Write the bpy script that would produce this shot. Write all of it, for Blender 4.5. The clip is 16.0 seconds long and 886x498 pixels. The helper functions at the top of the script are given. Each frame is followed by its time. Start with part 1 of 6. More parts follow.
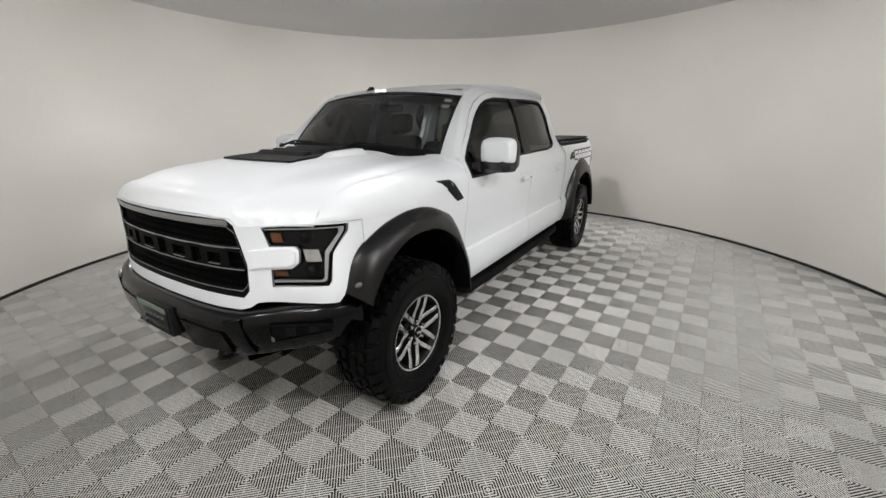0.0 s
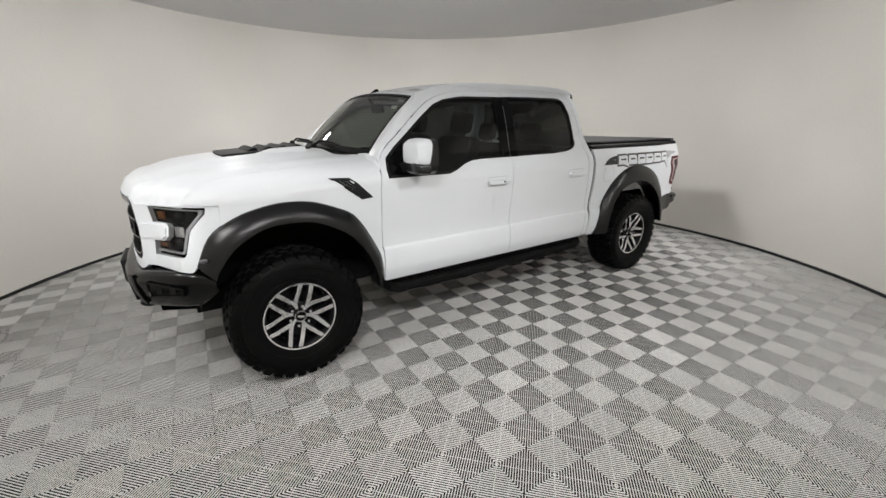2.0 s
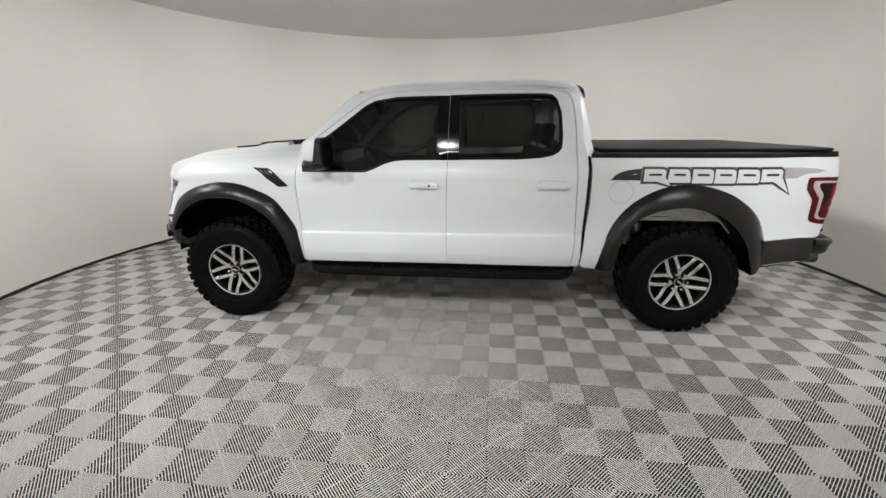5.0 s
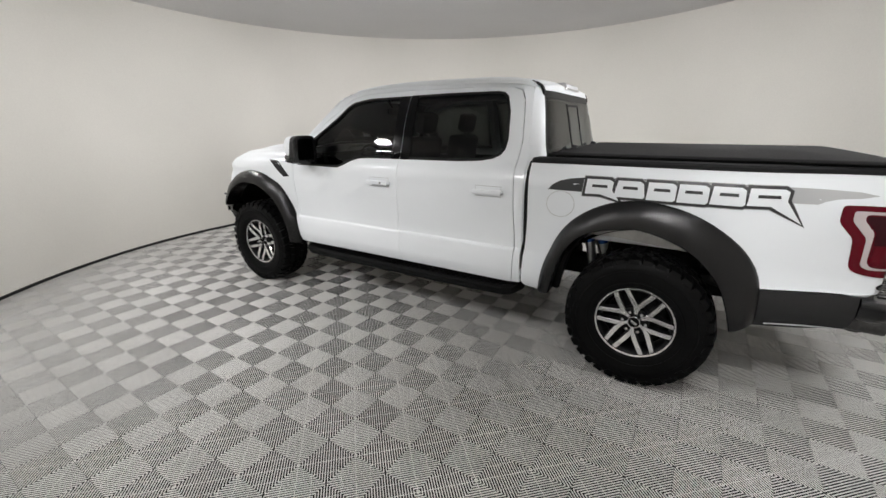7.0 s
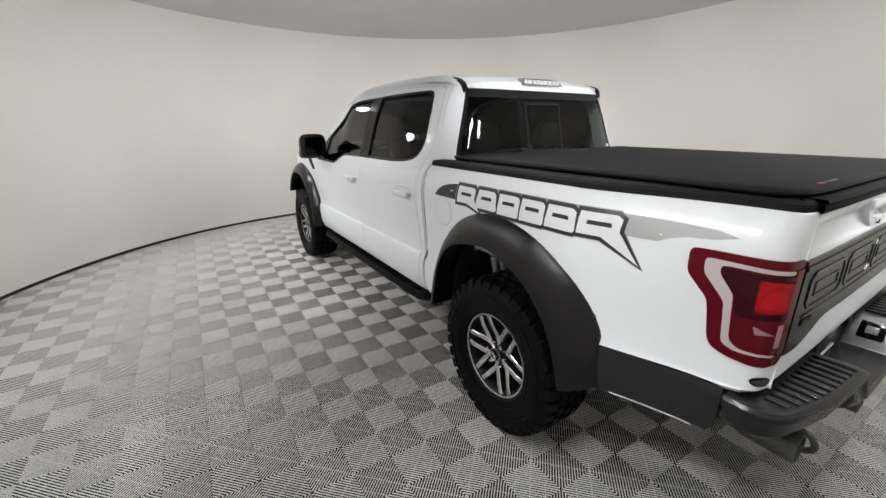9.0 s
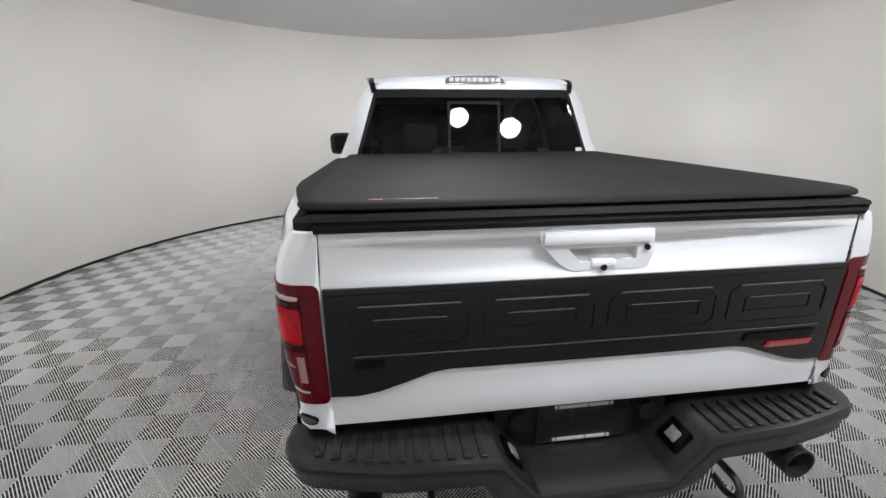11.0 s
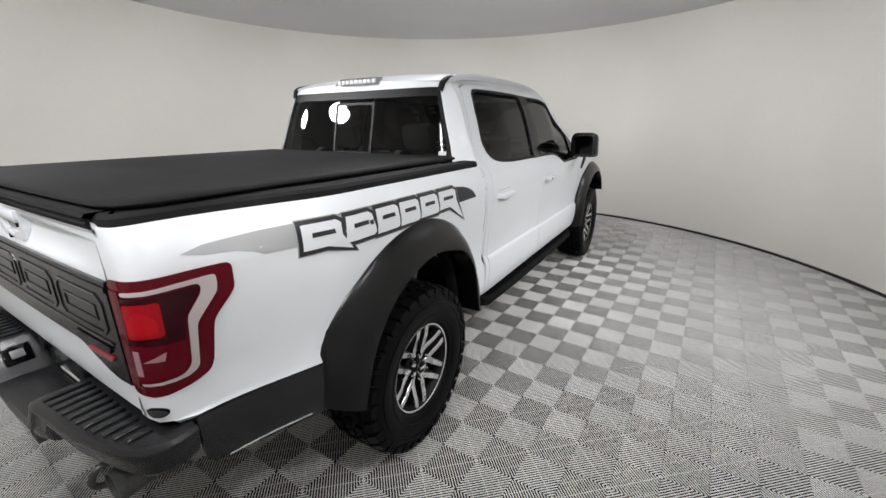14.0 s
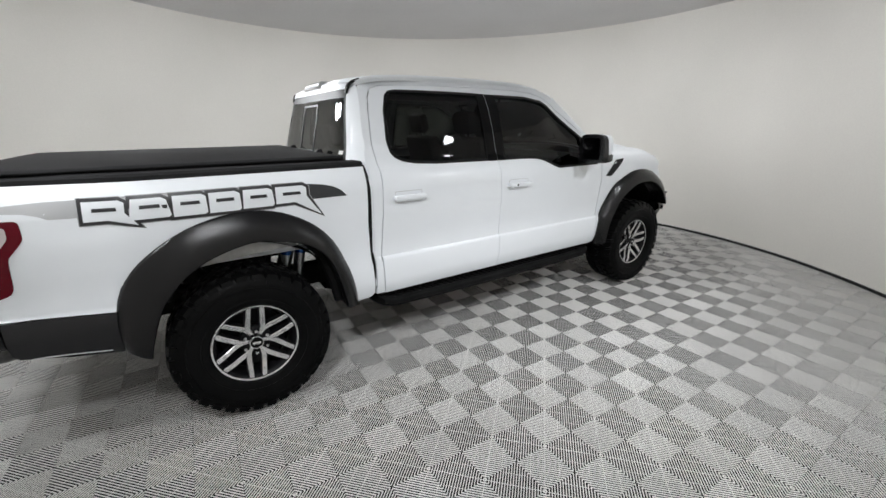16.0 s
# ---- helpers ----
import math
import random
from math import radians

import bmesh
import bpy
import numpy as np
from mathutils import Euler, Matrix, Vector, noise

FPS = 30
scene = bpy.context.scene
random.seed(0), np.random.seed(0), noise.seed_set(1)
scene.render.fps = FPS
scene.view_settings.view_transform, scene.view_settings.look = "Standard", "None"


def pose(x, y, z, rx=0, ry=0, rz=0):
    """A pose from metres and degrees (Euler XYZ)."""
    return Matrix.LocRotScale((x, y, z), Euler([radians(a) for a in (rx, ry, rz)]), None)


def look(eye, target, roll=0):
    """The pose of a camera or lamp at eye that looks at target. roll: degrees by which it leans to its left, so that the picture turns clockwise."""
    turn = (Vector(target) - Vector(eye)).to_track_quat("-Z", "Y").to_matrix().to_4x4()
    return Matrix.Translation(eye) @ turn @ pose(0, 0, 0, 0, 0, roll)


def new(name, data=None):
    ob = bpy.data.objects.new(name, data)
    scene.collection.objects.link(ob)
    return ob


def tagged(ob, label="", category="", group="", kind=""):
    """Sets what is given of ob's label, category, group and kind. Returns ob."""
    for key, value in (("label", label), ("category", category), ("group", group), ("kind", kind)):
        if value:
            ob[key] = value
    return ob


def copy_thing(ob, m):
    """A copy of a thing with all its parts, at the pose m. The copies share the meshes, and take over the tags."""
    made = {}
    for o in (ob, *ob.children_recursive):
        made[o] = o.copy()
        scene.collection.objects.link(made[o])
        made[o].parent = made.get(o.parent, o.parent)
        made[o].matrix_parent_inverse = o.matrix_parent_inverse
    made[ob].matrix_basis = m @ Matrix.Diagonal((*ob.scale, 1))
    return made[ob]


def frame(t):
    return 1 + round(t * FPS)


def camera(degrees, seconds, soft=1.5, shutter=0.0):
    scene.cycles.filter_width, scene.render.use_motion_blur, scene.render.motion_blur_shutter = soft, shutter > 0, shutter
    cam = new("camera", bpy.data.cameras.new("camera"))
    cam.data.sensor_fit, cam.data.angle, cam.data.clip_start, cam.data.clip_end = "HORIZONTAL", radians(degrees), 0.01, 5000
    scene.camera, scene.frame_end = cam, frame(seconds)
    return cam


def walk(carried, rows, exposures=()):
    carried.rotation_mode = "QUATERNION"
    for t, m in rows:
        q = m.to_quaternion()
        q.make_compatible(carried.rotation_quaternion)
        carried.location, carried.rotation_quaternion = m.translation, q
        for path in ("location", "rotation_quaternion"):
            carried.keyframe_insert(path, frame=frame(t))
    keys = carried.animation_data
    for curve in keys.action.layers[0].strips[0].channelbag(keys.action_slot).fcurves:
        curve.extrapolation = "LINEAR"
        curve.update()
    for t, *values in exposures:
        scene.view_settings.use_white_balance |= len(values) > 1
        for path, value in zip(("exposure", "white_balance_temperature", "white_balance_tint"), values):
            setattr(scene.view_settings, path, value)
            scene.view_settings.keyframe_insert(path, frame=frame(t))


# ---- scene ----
cam = camera(95.89, 16.0)
CENTRE = (1.712, -0.101)
ORBIT, EYE_HEIGHT, TILT, LEAN, ASIDE = 4.093, 1.642, -17.41, 0.31, -0.57
TURNS = [
    (0, -57.17), (0.5, -51.22), (1, -45.21), (1.5, -39.13), (2, -32.88), (2.5, -26.49), (3, -20.01),
    (3.5, -13.51), (4, -7.05), (6.5, 24.99), (7, 31.31), (7.5, 37.66), (8, 44.11), (10.5, 76.94),
    (11, 83.30), (11.5, 89.60), (12, 96.08), (12.5, 102.62), (13, 109.07), (13.5, 115.60), (14, 122.12),
    (14.5, 128.40), (15, 134.67), (15.5, 140.99), (16, 147.27),
]


def orbit(a):
    s, c = math.sin(radians(a)), math.cos(radians(a))
    return pose(CENTRE[0] + ORBIT * s, CENTRE[1] - ORBIT * c, EYE_HEIGHT, 90 + TILT, LEAN, a + ASIDE)


EXPOSURES = [(0, 0.17, 6490, 10), (2, 0.22, 6490, 10), (4, 0.26, 6480, 10), (8, 0.25, 6440, 10), (10.5, 0.29, 6310, 10.5), (11.5, 0.22, 6180, 11.5), (13, 0.16, 6200, 11.5),
             (14, 0.18, 6330, 10.5), (15, 0.19, 6300, 10), (16, 0.2, 6220, 9)]
walk(cam, [(t, orbit(a)) for t, a in TURNS], EXPOSURES)

# ---- light: round lamps round the ceiling, partly added fill; a closed room, so the world is black ----
WALL_RADIUS, CEILING = 4.37, 3.18
world = bpy.data.worlds.new("world")
scene.world = world
world.use_nodes = True
world.node_tree.nodes["Background"].inputs[0].default_value = (0, 0, 0, 1)
# round lamps stand under the wall's upper edge and shine inwards, in pairs in places; an added inner ring washes the
# wall
# turn, height under the ceiling, watts, tilt towards the middle, spread
# reflections in glass place -125, -92, 7, 17; the rest are added fill
RIM_LAMPS = ((-158, 0.10, 6.8, 33, 88), (-125, 0.38, 11.5, 36, 88), (-92, 0.10, 14.5, 35, 88), (7, 0.13, 5.6, 46, 88),
             (17, 0.36, 5.6, 46, 88), (50, 0.10, 11.5, 33, 88), (84, 0.10, 10.0, 32, 66), (112, 0.10, 12.0, 33, 88), (176, 0.10, 4.0, 33, 88))
# added unseen fill, straight down on the floor round the truck: turn, watts
FLOOR_FILL = ((-170, 3.2), (-135, 1.6), (-66, 3.0), (-28, 4.8), (0, 4.0), (28, 1.8))
# watts of the inner ring's twelve unseen lamps, added to wash the wall
WALL_FILL = (6.4, 7.6, 7.4, 7.5, 8.3, 8.4, 8.4, 7.3, 7.5, 8.4, 8.1, 6.6)
# narrow spots in the same row: turn, height under the ceiling, watts, spread, where they aim
# first two make the rear window's lamp reflections; the third is added fill
SPOTS = ((-45, 0.62, 1.4, 24, (2.98, 0.12, 1.66)), (-36, 0.40, 1.4, 24, (2.98, 0.12, 1.66)), (-52, 0.10, 2.6, 44, (4.25, -1.0, 0.85)))


def rim_or_fill_lamp(size, power, spread, place):
    lamp = bpy.data.lights.new("rim_or_fill_lamp", "AREA")
    lamp.shape, lamp.size, lamp.energy, lamp.spread = "DISK", size, power, radians(spread)
    lamp.color = (1.0, 0.99, 0.985)
    new("rim_or_fill_lamp", lamp).matrix_world = place


def under_ceiling(turn, radius, drop):
    return pose(CENTRE[0], CENTRE[1], CEILING - drop, 0, 0, turn) @ Matrix.Translation((radius, 0, 0))


for turn, drop, power, tilt, spread in RIM_LAMPS:
    rim_or_fill_lamp(0.29, power, spread, under_ceiling(turn, 4.16, drop) @ pose(0, 0, 0, 0, tilt, 0))
for turn, power in FLOOR_FILL:
    rim_or_fill_lamp(0.29, power, 62, under_ceiling(turn, 3.45, 0.10))
for turn, drop, power, spread, aim in SPOTS:
    rim_or_fill_lamp(0.29, power, spread, look(under_ceiling(turn, 4.16, drop).translation, Vector(aim)))
for k, power in enumerate(WALL_FILL):
    rim_or_fill_lamp(0.28, power, 82, under_ceiling(30 * k + 15, 0.56, 0.146) @ pose(0, 0, 0, 0, -69, 0))

# ---- materials ----
def material(name, colour, rough=0.5, metal=0.0, coat=0.0, grain=0.0, size=40.0, bump=0.0, stain=0.0, stain_size=1.5, per_object=0.0, specular=0.5):
    """A surface with fine grain (size per metre), broad stains and relief."""
    m = bpy.data.materials.new(name)
    m.use_nodes = True
    nt = m.node_tree
    b = nt.nodes["Principled BSDF"]
    b.inputs["Roughness"].default_value = rough
    b.inputs["Metallic"].default_value = metal
    b.inputs["Coat Weight"].default_value = coat
    b.inputs["Coat Roughness"].default_value = 0.10
    b.inputs["Specular IOR Level"].default_value = specular
    at = nt.nodes.new("ShaderNodeTexCoord").outputs["Object"]

    def cloud(scale, detail):
        n = nt.nodes.new("ShaderNodeTexNoise")
        n.inputs["Scale"].default_value, n.inputs["Detail"].default_value = scale, detail
        nt.links.new(at, n.inputs["Vector"])
        return n.outputs["Fac"]

    def spread(fac, amount):
        n = nt.nodes.new("ShaderNodeMapRange")
        n.inputs["From Min"].default_value, n.inputs["From Max"].default_value = 0.3, 0.7
        n.inputs["To Min"].default_value, n.inputs["To Max"].default_value = 1 - amount, 1 + amount
        nt.links.new(fac, n.inputs["Value"])
        return n.outputs["Result"]

    factors = []
    if grain:
        factors.append(spread(cloud(size, 4), grain))
    if stain:
        factors.append(spread(cloud(stain_size, 5), stain))
    if per_object:
        n = nt.nodes.new("ShaderNodeMapRange")
        n.inputs["To Min"].default_value, n.inputs["To Max"].default_value = 1 - per_object, 1 + per_object
        nt.links.new(nt.nodes.new("ShaderNodeObjectInfo").outputs["Random"], n.inputs["Value"])
        factors.append(n.outputs["Result"])
    out = None
    for f in factors:
        if out is None:
            out = f
        else:
            n = nt.nodes.new("ShaderNodeMath")
            n.operation = "MULTIPLY"
            nt.links.new(out, n.inputs[0])
            nt.links.new(f, n.inputs[1])
            out = n.outputs[0]
    if out is None:
        b.inputs["Base Color"].default_value = (*colour, 1)
    else:
        n = nt.nodes.new("ShaderNodeVectorMath")
        n.operation = "SCALE"
        n.inputs[0].default_value = colour
        nt.links.new(out, n.inputs["Scale"])
        nt.links.new(n.outputs[0], b.inputs["Base Color"])
    if bump:
        n = nt.nodes.new("ShaderNodeBump")
        n.inputs["Strength"].default_value, n.inputs["Distance"].default_value = bump, 0.002
        nt.links.new(cloud(size, 3), n.inputs["Height"])
        nt.links.new(n.outputs[0], b.inputs["Normal"])
    return m


def glass(name, tint, ior=1.5):
    """A thin sheet of tinted glass: what passes is tinted, what is reflected is clear."""
    m = bpy.data.materials.new(name)
    m.use_nodes = True
    nt = m.node_tree
    nt.nodes.remove(nt.nodes["Principled BSDF"])
    clear, gloss = nt.nodes.new("ShaderNodeBsdfTransparent"), nt.nodes.new("ShaderNodeBsdfGlossy")
    clear.inputs["Color"].default_value = (*tint, 1)
    gloss.inputs["Roughness"].default_value = 0.015
    mix, edge = nt.nodes.new("ShaderNodeMixShader"), nt.nodes.new("ShaderNodeFresnel")
    edge.inputs["IOR"].default_value = ior
    nt.links.new(edge.outputs[0], mix.inputs[0])
    nt.links.new(clear.outputs[0], mix.inputs[1])
    nt.links.new(gloss.outputs[0], mix.inputs[2])
    nt.links.new(mix.outputs[0], nt.nodes["Material Output"].inputs["Surface"])
    return m


def fading(name, dark, pale, x0, x1):
    """A printed film whose ink thins out along the body from x0 to x1."""
    m = material(name, dark, 0.5, specular=0.3)
    nt = m.node_tree
    axes, run, mix = nt.nodes.new("ShaderNodeSeparateXYZ"), nt.nodes.new("ShaderNodeMapRange"), nt.nodes.new("ShaderNodeMix")
    run.inputs["From Min"].default_value, run.inputs["From Max"].default_value = x0, x1
    mix.data_type = "RGBA"
    mix.inputs["A"].default_value, mix.inputs["B"].default_value = (*dark, 1), (*pale, 1)
    nt.links.new(nt.nodes.new("ShaderNodeTexCoord").outputs["Object"], axes.inputs[0])
    nt.links.new(axes.outputs["X"], run.inputs["Value"])
    nt.links.new(run.outputs["Result"], mix.inputs["Factor"])
    nt.links.new(mix.outputs["Result"], nt.nodes["Principled BSDF"].inputs["Base Color"])
    return m


PAINT = material("white_paint", (0.835, 0.862, 0.89), 0.40, coat=0.20, grain=0.01, size=900, stain=0.012, stain_size=2.5)
PLASTIC = material("black_plastic", (0.012, 0.012, 0.0132), 0.27, grain=0.15, size=500, bump=0.15, stain=0.1, stain_size=5)
GLOSS = material("gloss_black", (0.0018, 0.0018, 0.002), 0.1, specular=0.17, grain=0.1, size=60)
SATIN = material("satin_black", (0.006, 0.006, 0.0066), 0.22, specular=0.42, grain=0.12, size=120, stain=0.15, stain_size=6)
RUBBER = material("tyre_rubber", (0.0035, 0.0035, 0.0036), 0.42, grain=0.3, size=90, bump=0.4, stain=0.35, stain_size=9, specular=0.10)
SEAL = material("rubber_seal", (0.004, 0.004, 0.004), 0.5, specular=0.2)
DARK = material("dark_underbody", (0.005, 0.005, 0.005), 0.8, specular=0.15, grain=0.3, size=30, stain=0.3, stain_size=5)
STEEL = material("dark_steel", (0.10, 0.10, 0.10), 0.45, metal=0.8, grain=0.2, size=60)
BUMPER = material("black_steel", (0.0016, 0.0016, 0.0018), 0.19, specular=0.30, grain=0.1, size=120, stain=0.15, stain_size=6)
FLARE = material("flare_plastic", (0.0035, 0.0035, 0.0039), 0.25, specular=0.4, grain=0.2, size=420, bump=0.25, stain=0.12, stain_size=6)
ALLOY = material("machined_alloy", (0.82, 0.82, 0.83), 0.16, metal=1.0, grain=0.06, size=300)
POCKET = material("dark_alloy", (0.004, 0.004, 0.0045), 0.5, specular=0.2, grain=0.1, size=100)
CHROME = material("chrome", (0.75, 0.75, 0.76), 0.1, metal=1.0, grain=0.03, size=80)
ALUMINIUM = material("brushed_aluminium", (0.55, 0.56, 0.57), 0.35, metal=1.0, grain=0.1, size=200)
BLUE = material("blue_anodised", (0.03, 0.10, 0.32), 0.3, metal=0.8, grain=0.1, size=80)
VINYL = material("black_vinyl", (0.020, 0.020, 0.0205), 0.7, specular=0.08, grain=0.2, size=350, bump=0.35, stain=0.18, stain_size=3)
CLOTH = material("dark_cloth", (0.045, 0.045, 0.047), 0.9, grain=0.25, size=200, bump=0.3)
TRIM = material("dark_trim", (0.008, 0.008, 0.009), 0.6, specular=0.3, grain=0.15, size=120, bump=0.2)
STRIPE = material("graphite_decal", (0.045, 0.046, 0.048), 0.35, grain=0.12, size=700)
SWEEP = fading("fading_decal", (0.040, 0.041, 0.043), (0.48, 0.485, 0.49), 3.55, 4.50)
STRIPE_PALE = material("grey_decal", (0.33, 0.335, 0.34), 0.35, grain=0.05, size=700)
DECAL = material("white_decal", (0.80, 0.825, 0.85), 0.35, grain=0.02, size=300)
DECAL_EDGE = material("black_decal", (0.02, 0.02, 0.021), 0.4, grain=0.1, size=300)
RED = material("red_lens", (0.105, 0.0006, 0.007), 0.08, specular=0.28, grain=0.05, size=160)
RED_BRIGHT = material("bright_red_lens", (0.36, 0.002, 0.008), 0.08, specular=0.28, grain=0.05, size=110)
RED_DARK = material("smoked_red_lens", (0.030, 0.0006, 0.004), 0.08, specular=0.28, grain=0.1, size=110)
CLEAR_LENS = material("clear_lens", (0.56, 0.49, 0.49), 0.2, coat=0.3, grain=0.02, size=150)
AMBER = material("amber_lens", (0.24, 0.075, 0.018), 0.2, coat=0.5, grain=0.25, size=130)
REFLECTOR = material("lamp_reflector", (0.78, 0.78, 0.79), 0.22, metal=0.8, grain=0.12, size=60)
GUIDE = material("light_guide", (0.58, 0.59, 0.60), 0.3, coat=0.5, grain=0.04, size=80)
BADGE_RED = material("red_badge", (0.36, 0.035, 0.05), 0.35, grain=0.15, size=250)
PLATE_SHINE = material("dealer_plate", (0.03, 0.036, 0.033), 0.16, metal=0.6, grain=0.2, size=40)
PAPER = material("sticker_paper", (0.62, 0.62, 0.60), 0.6, grain=0.06, size=200)
PLATE_GREEN = material("plate_green", (0.16, 0.20, 0.16), 0.4, grain=0.2, size=40)
PLATE_GREY = material("plate_grey", (0.11, 0.11, 0.115), 0.4, grain=0.2, size=30)
LINER = material("grey_inner_panel", (0.50, 0.50, 0.49), 0.6, grain=0.1, size=30, stain=0.2, stain_size=4)
SCREEN_GLASS = glass("windscreen_glass", (0.62, 0.67, 0.63))
SIDE_GLASS = glass("tinted_glass", (0.15, 0.166, 0.155))
PRIVACY_GLASS = glass("privacy_glass", (0.125, 0.134, 0.125), 1.38)
LAMP_GLASS = glass("lamp_glass", (0.82, 0.82, 0.82), 1.3)
TILE = material("grey_floor_plastic", (0.70, 0.692, 0.668), 0.30, grain=0.06, size=120, stain=0.10, stain_size=1.1, per_object=0.03)
SLAB = material("floor_slab", (0.02, 0.0195, 0.019), 0.9, grain=0.2, size=20)
WALL = material("pale_wall", (0.768, 0.745, 0.698), 0.75, grain=0.02, size=60, bump=0.05, stain=0.025, stain_size=0.8)
CEIL = material("grey_ceiling", (0.70, 0.693, 0.70), 0.85, grain=0.03, size=40, stain=0.03, stain_size=0.7)
MESH = material("matt_black_grille", (0.002, 0.002, 0.0022), 0.62, specular=0.10, grain=0.1, size=80)
DULL_LENS = material("dull_lens", (0.16, 0.16, 0.17), 0.3, grain=0.2, size=90)
RED_GLOW = material("faceted_red_lens", (0.47, 0.003, 0.010), 0.10, specular=0.28, grain=0.12, size=160)
PINK_LENS = material("pale_red_lens", (0.36, 0.19, 0.21), 0.15, specular=0.4, grain=0.1, size=120)
# pale metal for drawn-in edge highlights, and for the grille's top moulding
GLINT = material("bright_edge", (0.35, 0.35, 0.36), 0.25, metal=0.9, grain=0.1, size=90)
BASE = material("black_edge", (0.015, 0.015, 0.015), 0.5, grain=0.2, size=50)
EDGE = material("polished_edge", (0.88, 0.88, 0.87), 0.20, metal=1.0, grain=0.05, size=50)


# ---- the truck body as curves, in metres ----
def interp(x, pts):
    """Smooth (monotone cubic) reading of a table of pairs."""
    if x <= pts[0][0]:
        return pts[0][1]
    if x >= pts[-1][0]:
        return pts[-1][1]
    n = len(pts)
    for i in range(n - 1):
        if x <= pts[i + 1][0]:
            break
    def slope(k):
        if k == 0 or k == n - 1:
            a = 0 if k == 0 else n - 2
            return (pts[a + 1][1] - pts[a][1]) / (pts[a + 1][0] - pts[a][0])
        h0, h1 = pts[k][0] - pts[k - 1][0], pts[k + 1][0] - pts[k][0]
        d0, d1 = (pts[k][1] - pts[k - 1][1]) / h0, (pts[k + 1][1] - pts[k][1]) / h1
        if d0 * d1 <= 0:
            return 0.0
        return 3 * (h0 + h1) / ((2 * h1 + h0) / d0 + (h1 + 2 * h0) / d1)
    (x0, y0), (x1, y1) = pts[i], pts[i + 1]
    h = x1 - x0
    t = (x - x0) / h
    m0, m1 = slope(i) * h, slope(i + 1) * h
    return (2 * t**3 - 3 * t**2 + 1) * y0 + (t**3 - 2 * t**2 + t) * m0 + (3 * t**2 - 2 * t**3) * y1 + (t**3 - t**2) * m1


NOSE_HIGH = [(0.0, 1.015), (-0.25, 0.99), (-0.41, 0.957), (-0.54, 0.85), (-0.665, 0.70), (-0.75, 0.62), (-0.80, 0.45), (-0.828, 0.25), (-0.84, 0.0)]
NOSE_LOW = [(0.0, 1.0), (-0.25, 1.01), (-0.45, 1.005), (-0.55, 0.965), (-0.694, 0.716), (-0.765, 0.63), (-0.81, 0.45), (-0.832, 0.25), (-0.84, 0.0)]
FLANK = [(0.40, 0.93), (0.50, 0.972), (0.56, 1.0), (0.62, 1.016), (0.70, 1.021), (0.765, 1.017), (0.789, 1.011), (0.798, 0.997), (0.86, 0.998), (1.0, 1.011), (1.15, 1.022),
         (1.24, 1.022), (1.31, 1.008), (1.36, 0.982), (1.40, 0.955), (1.45, 0.942), (1.60, 0.900), (1.75, 0.846), (1.85, 0.790), (1.89, 0.752), (1.92, 0.722), (1.94, 0.69)]


def lerp(a, b, t):
    return a + (b - a) * t


def nose(u, z):
    """The front's plan curve: u runs from the flank (0) round the corner to the middle (8)."""
    k = min(1, max(0, (z - 0.90) / 0.29))
    i = [(n, lerp(a[0], b[0], k)) for n, (a, b) in enumerate(zip(NOSE_LOW, NOSE_HIGH))]
    j = [(n, lerp(a[1], b[1], k)) for n, (a, b) in enumerate(zip(NOSE_LOW, NOSE_HIGH))]
    return interp(u, i), interp(u, j)


def nose_x(y):
    """The front edge of the hood at a distance y from the middle."""
    return interp(abs(y), [(b, a) for a, b in reversed(NOSE_HIGH)])


RISE = [(-0.2, 1.20), (0.0, 1.205), (0.02, 1.245), (0.05, 1.283), (0.09, 1.318), (0.13, 1.340), (0.27, 1.388), (0.5, 1.422), (0.74, 1.440), (1.0, 1.453), (1.25, 1.463), (1.6, 1.47)]
CROWN = [(0.0, 0.0), (0.32, 0.0), (0.41, 0.006), (0.47, 0.020), (0.54, 0.034), (0.62, 0.036), (0.72, 0.030), (0.79, 0.036), (0.85, 0.055)]


def hood_z(x, y):
    d = x - nose_x(y)
    k = min(1, max(0, d / 0.5))
    lid = min(1, max(0, (0.632 - abs(y)) / 0.055)) * max(0, 1 - max(0, d) / 0.16)
    return interp(d, RISE) + 0.046 * lid * lid * (3 - 2 * lid) - interp(abs(y), CROWN) * (0.35 + 0.65 * k)


def flank_y(x, z):
    """Half the body's width at height z."""
    w = interp(z, FLANK)
    if z > 1.42 and x < 1.35:
        k = min(1, (1.35 - x) / 0.35)
        w -= 0.065 * k * k * (3 - 2 * k) * min(1, (z - 1.42) / 0.35)
    if z > 1.36 and 2.3 < x < 2.95:
        k = min(1, (x - 2.3) / 0.6)
        w -= 0.052 * k * k * (3 - 2 * k) * min(1, (z - 1.36) / 0.16)
    if x < 0.0:
        k = min(1, max(0, (z - 0.90) / 0.29))
        hi, lo = interp(x, [p for p in reversed(NOSE_HIGH[:4])]), interp(x, [p for p in reversed(NOSE_LOW[:4])])
        w += lerp(lo, hi, k) - lerp(1.0, 1.015, k)
    return w


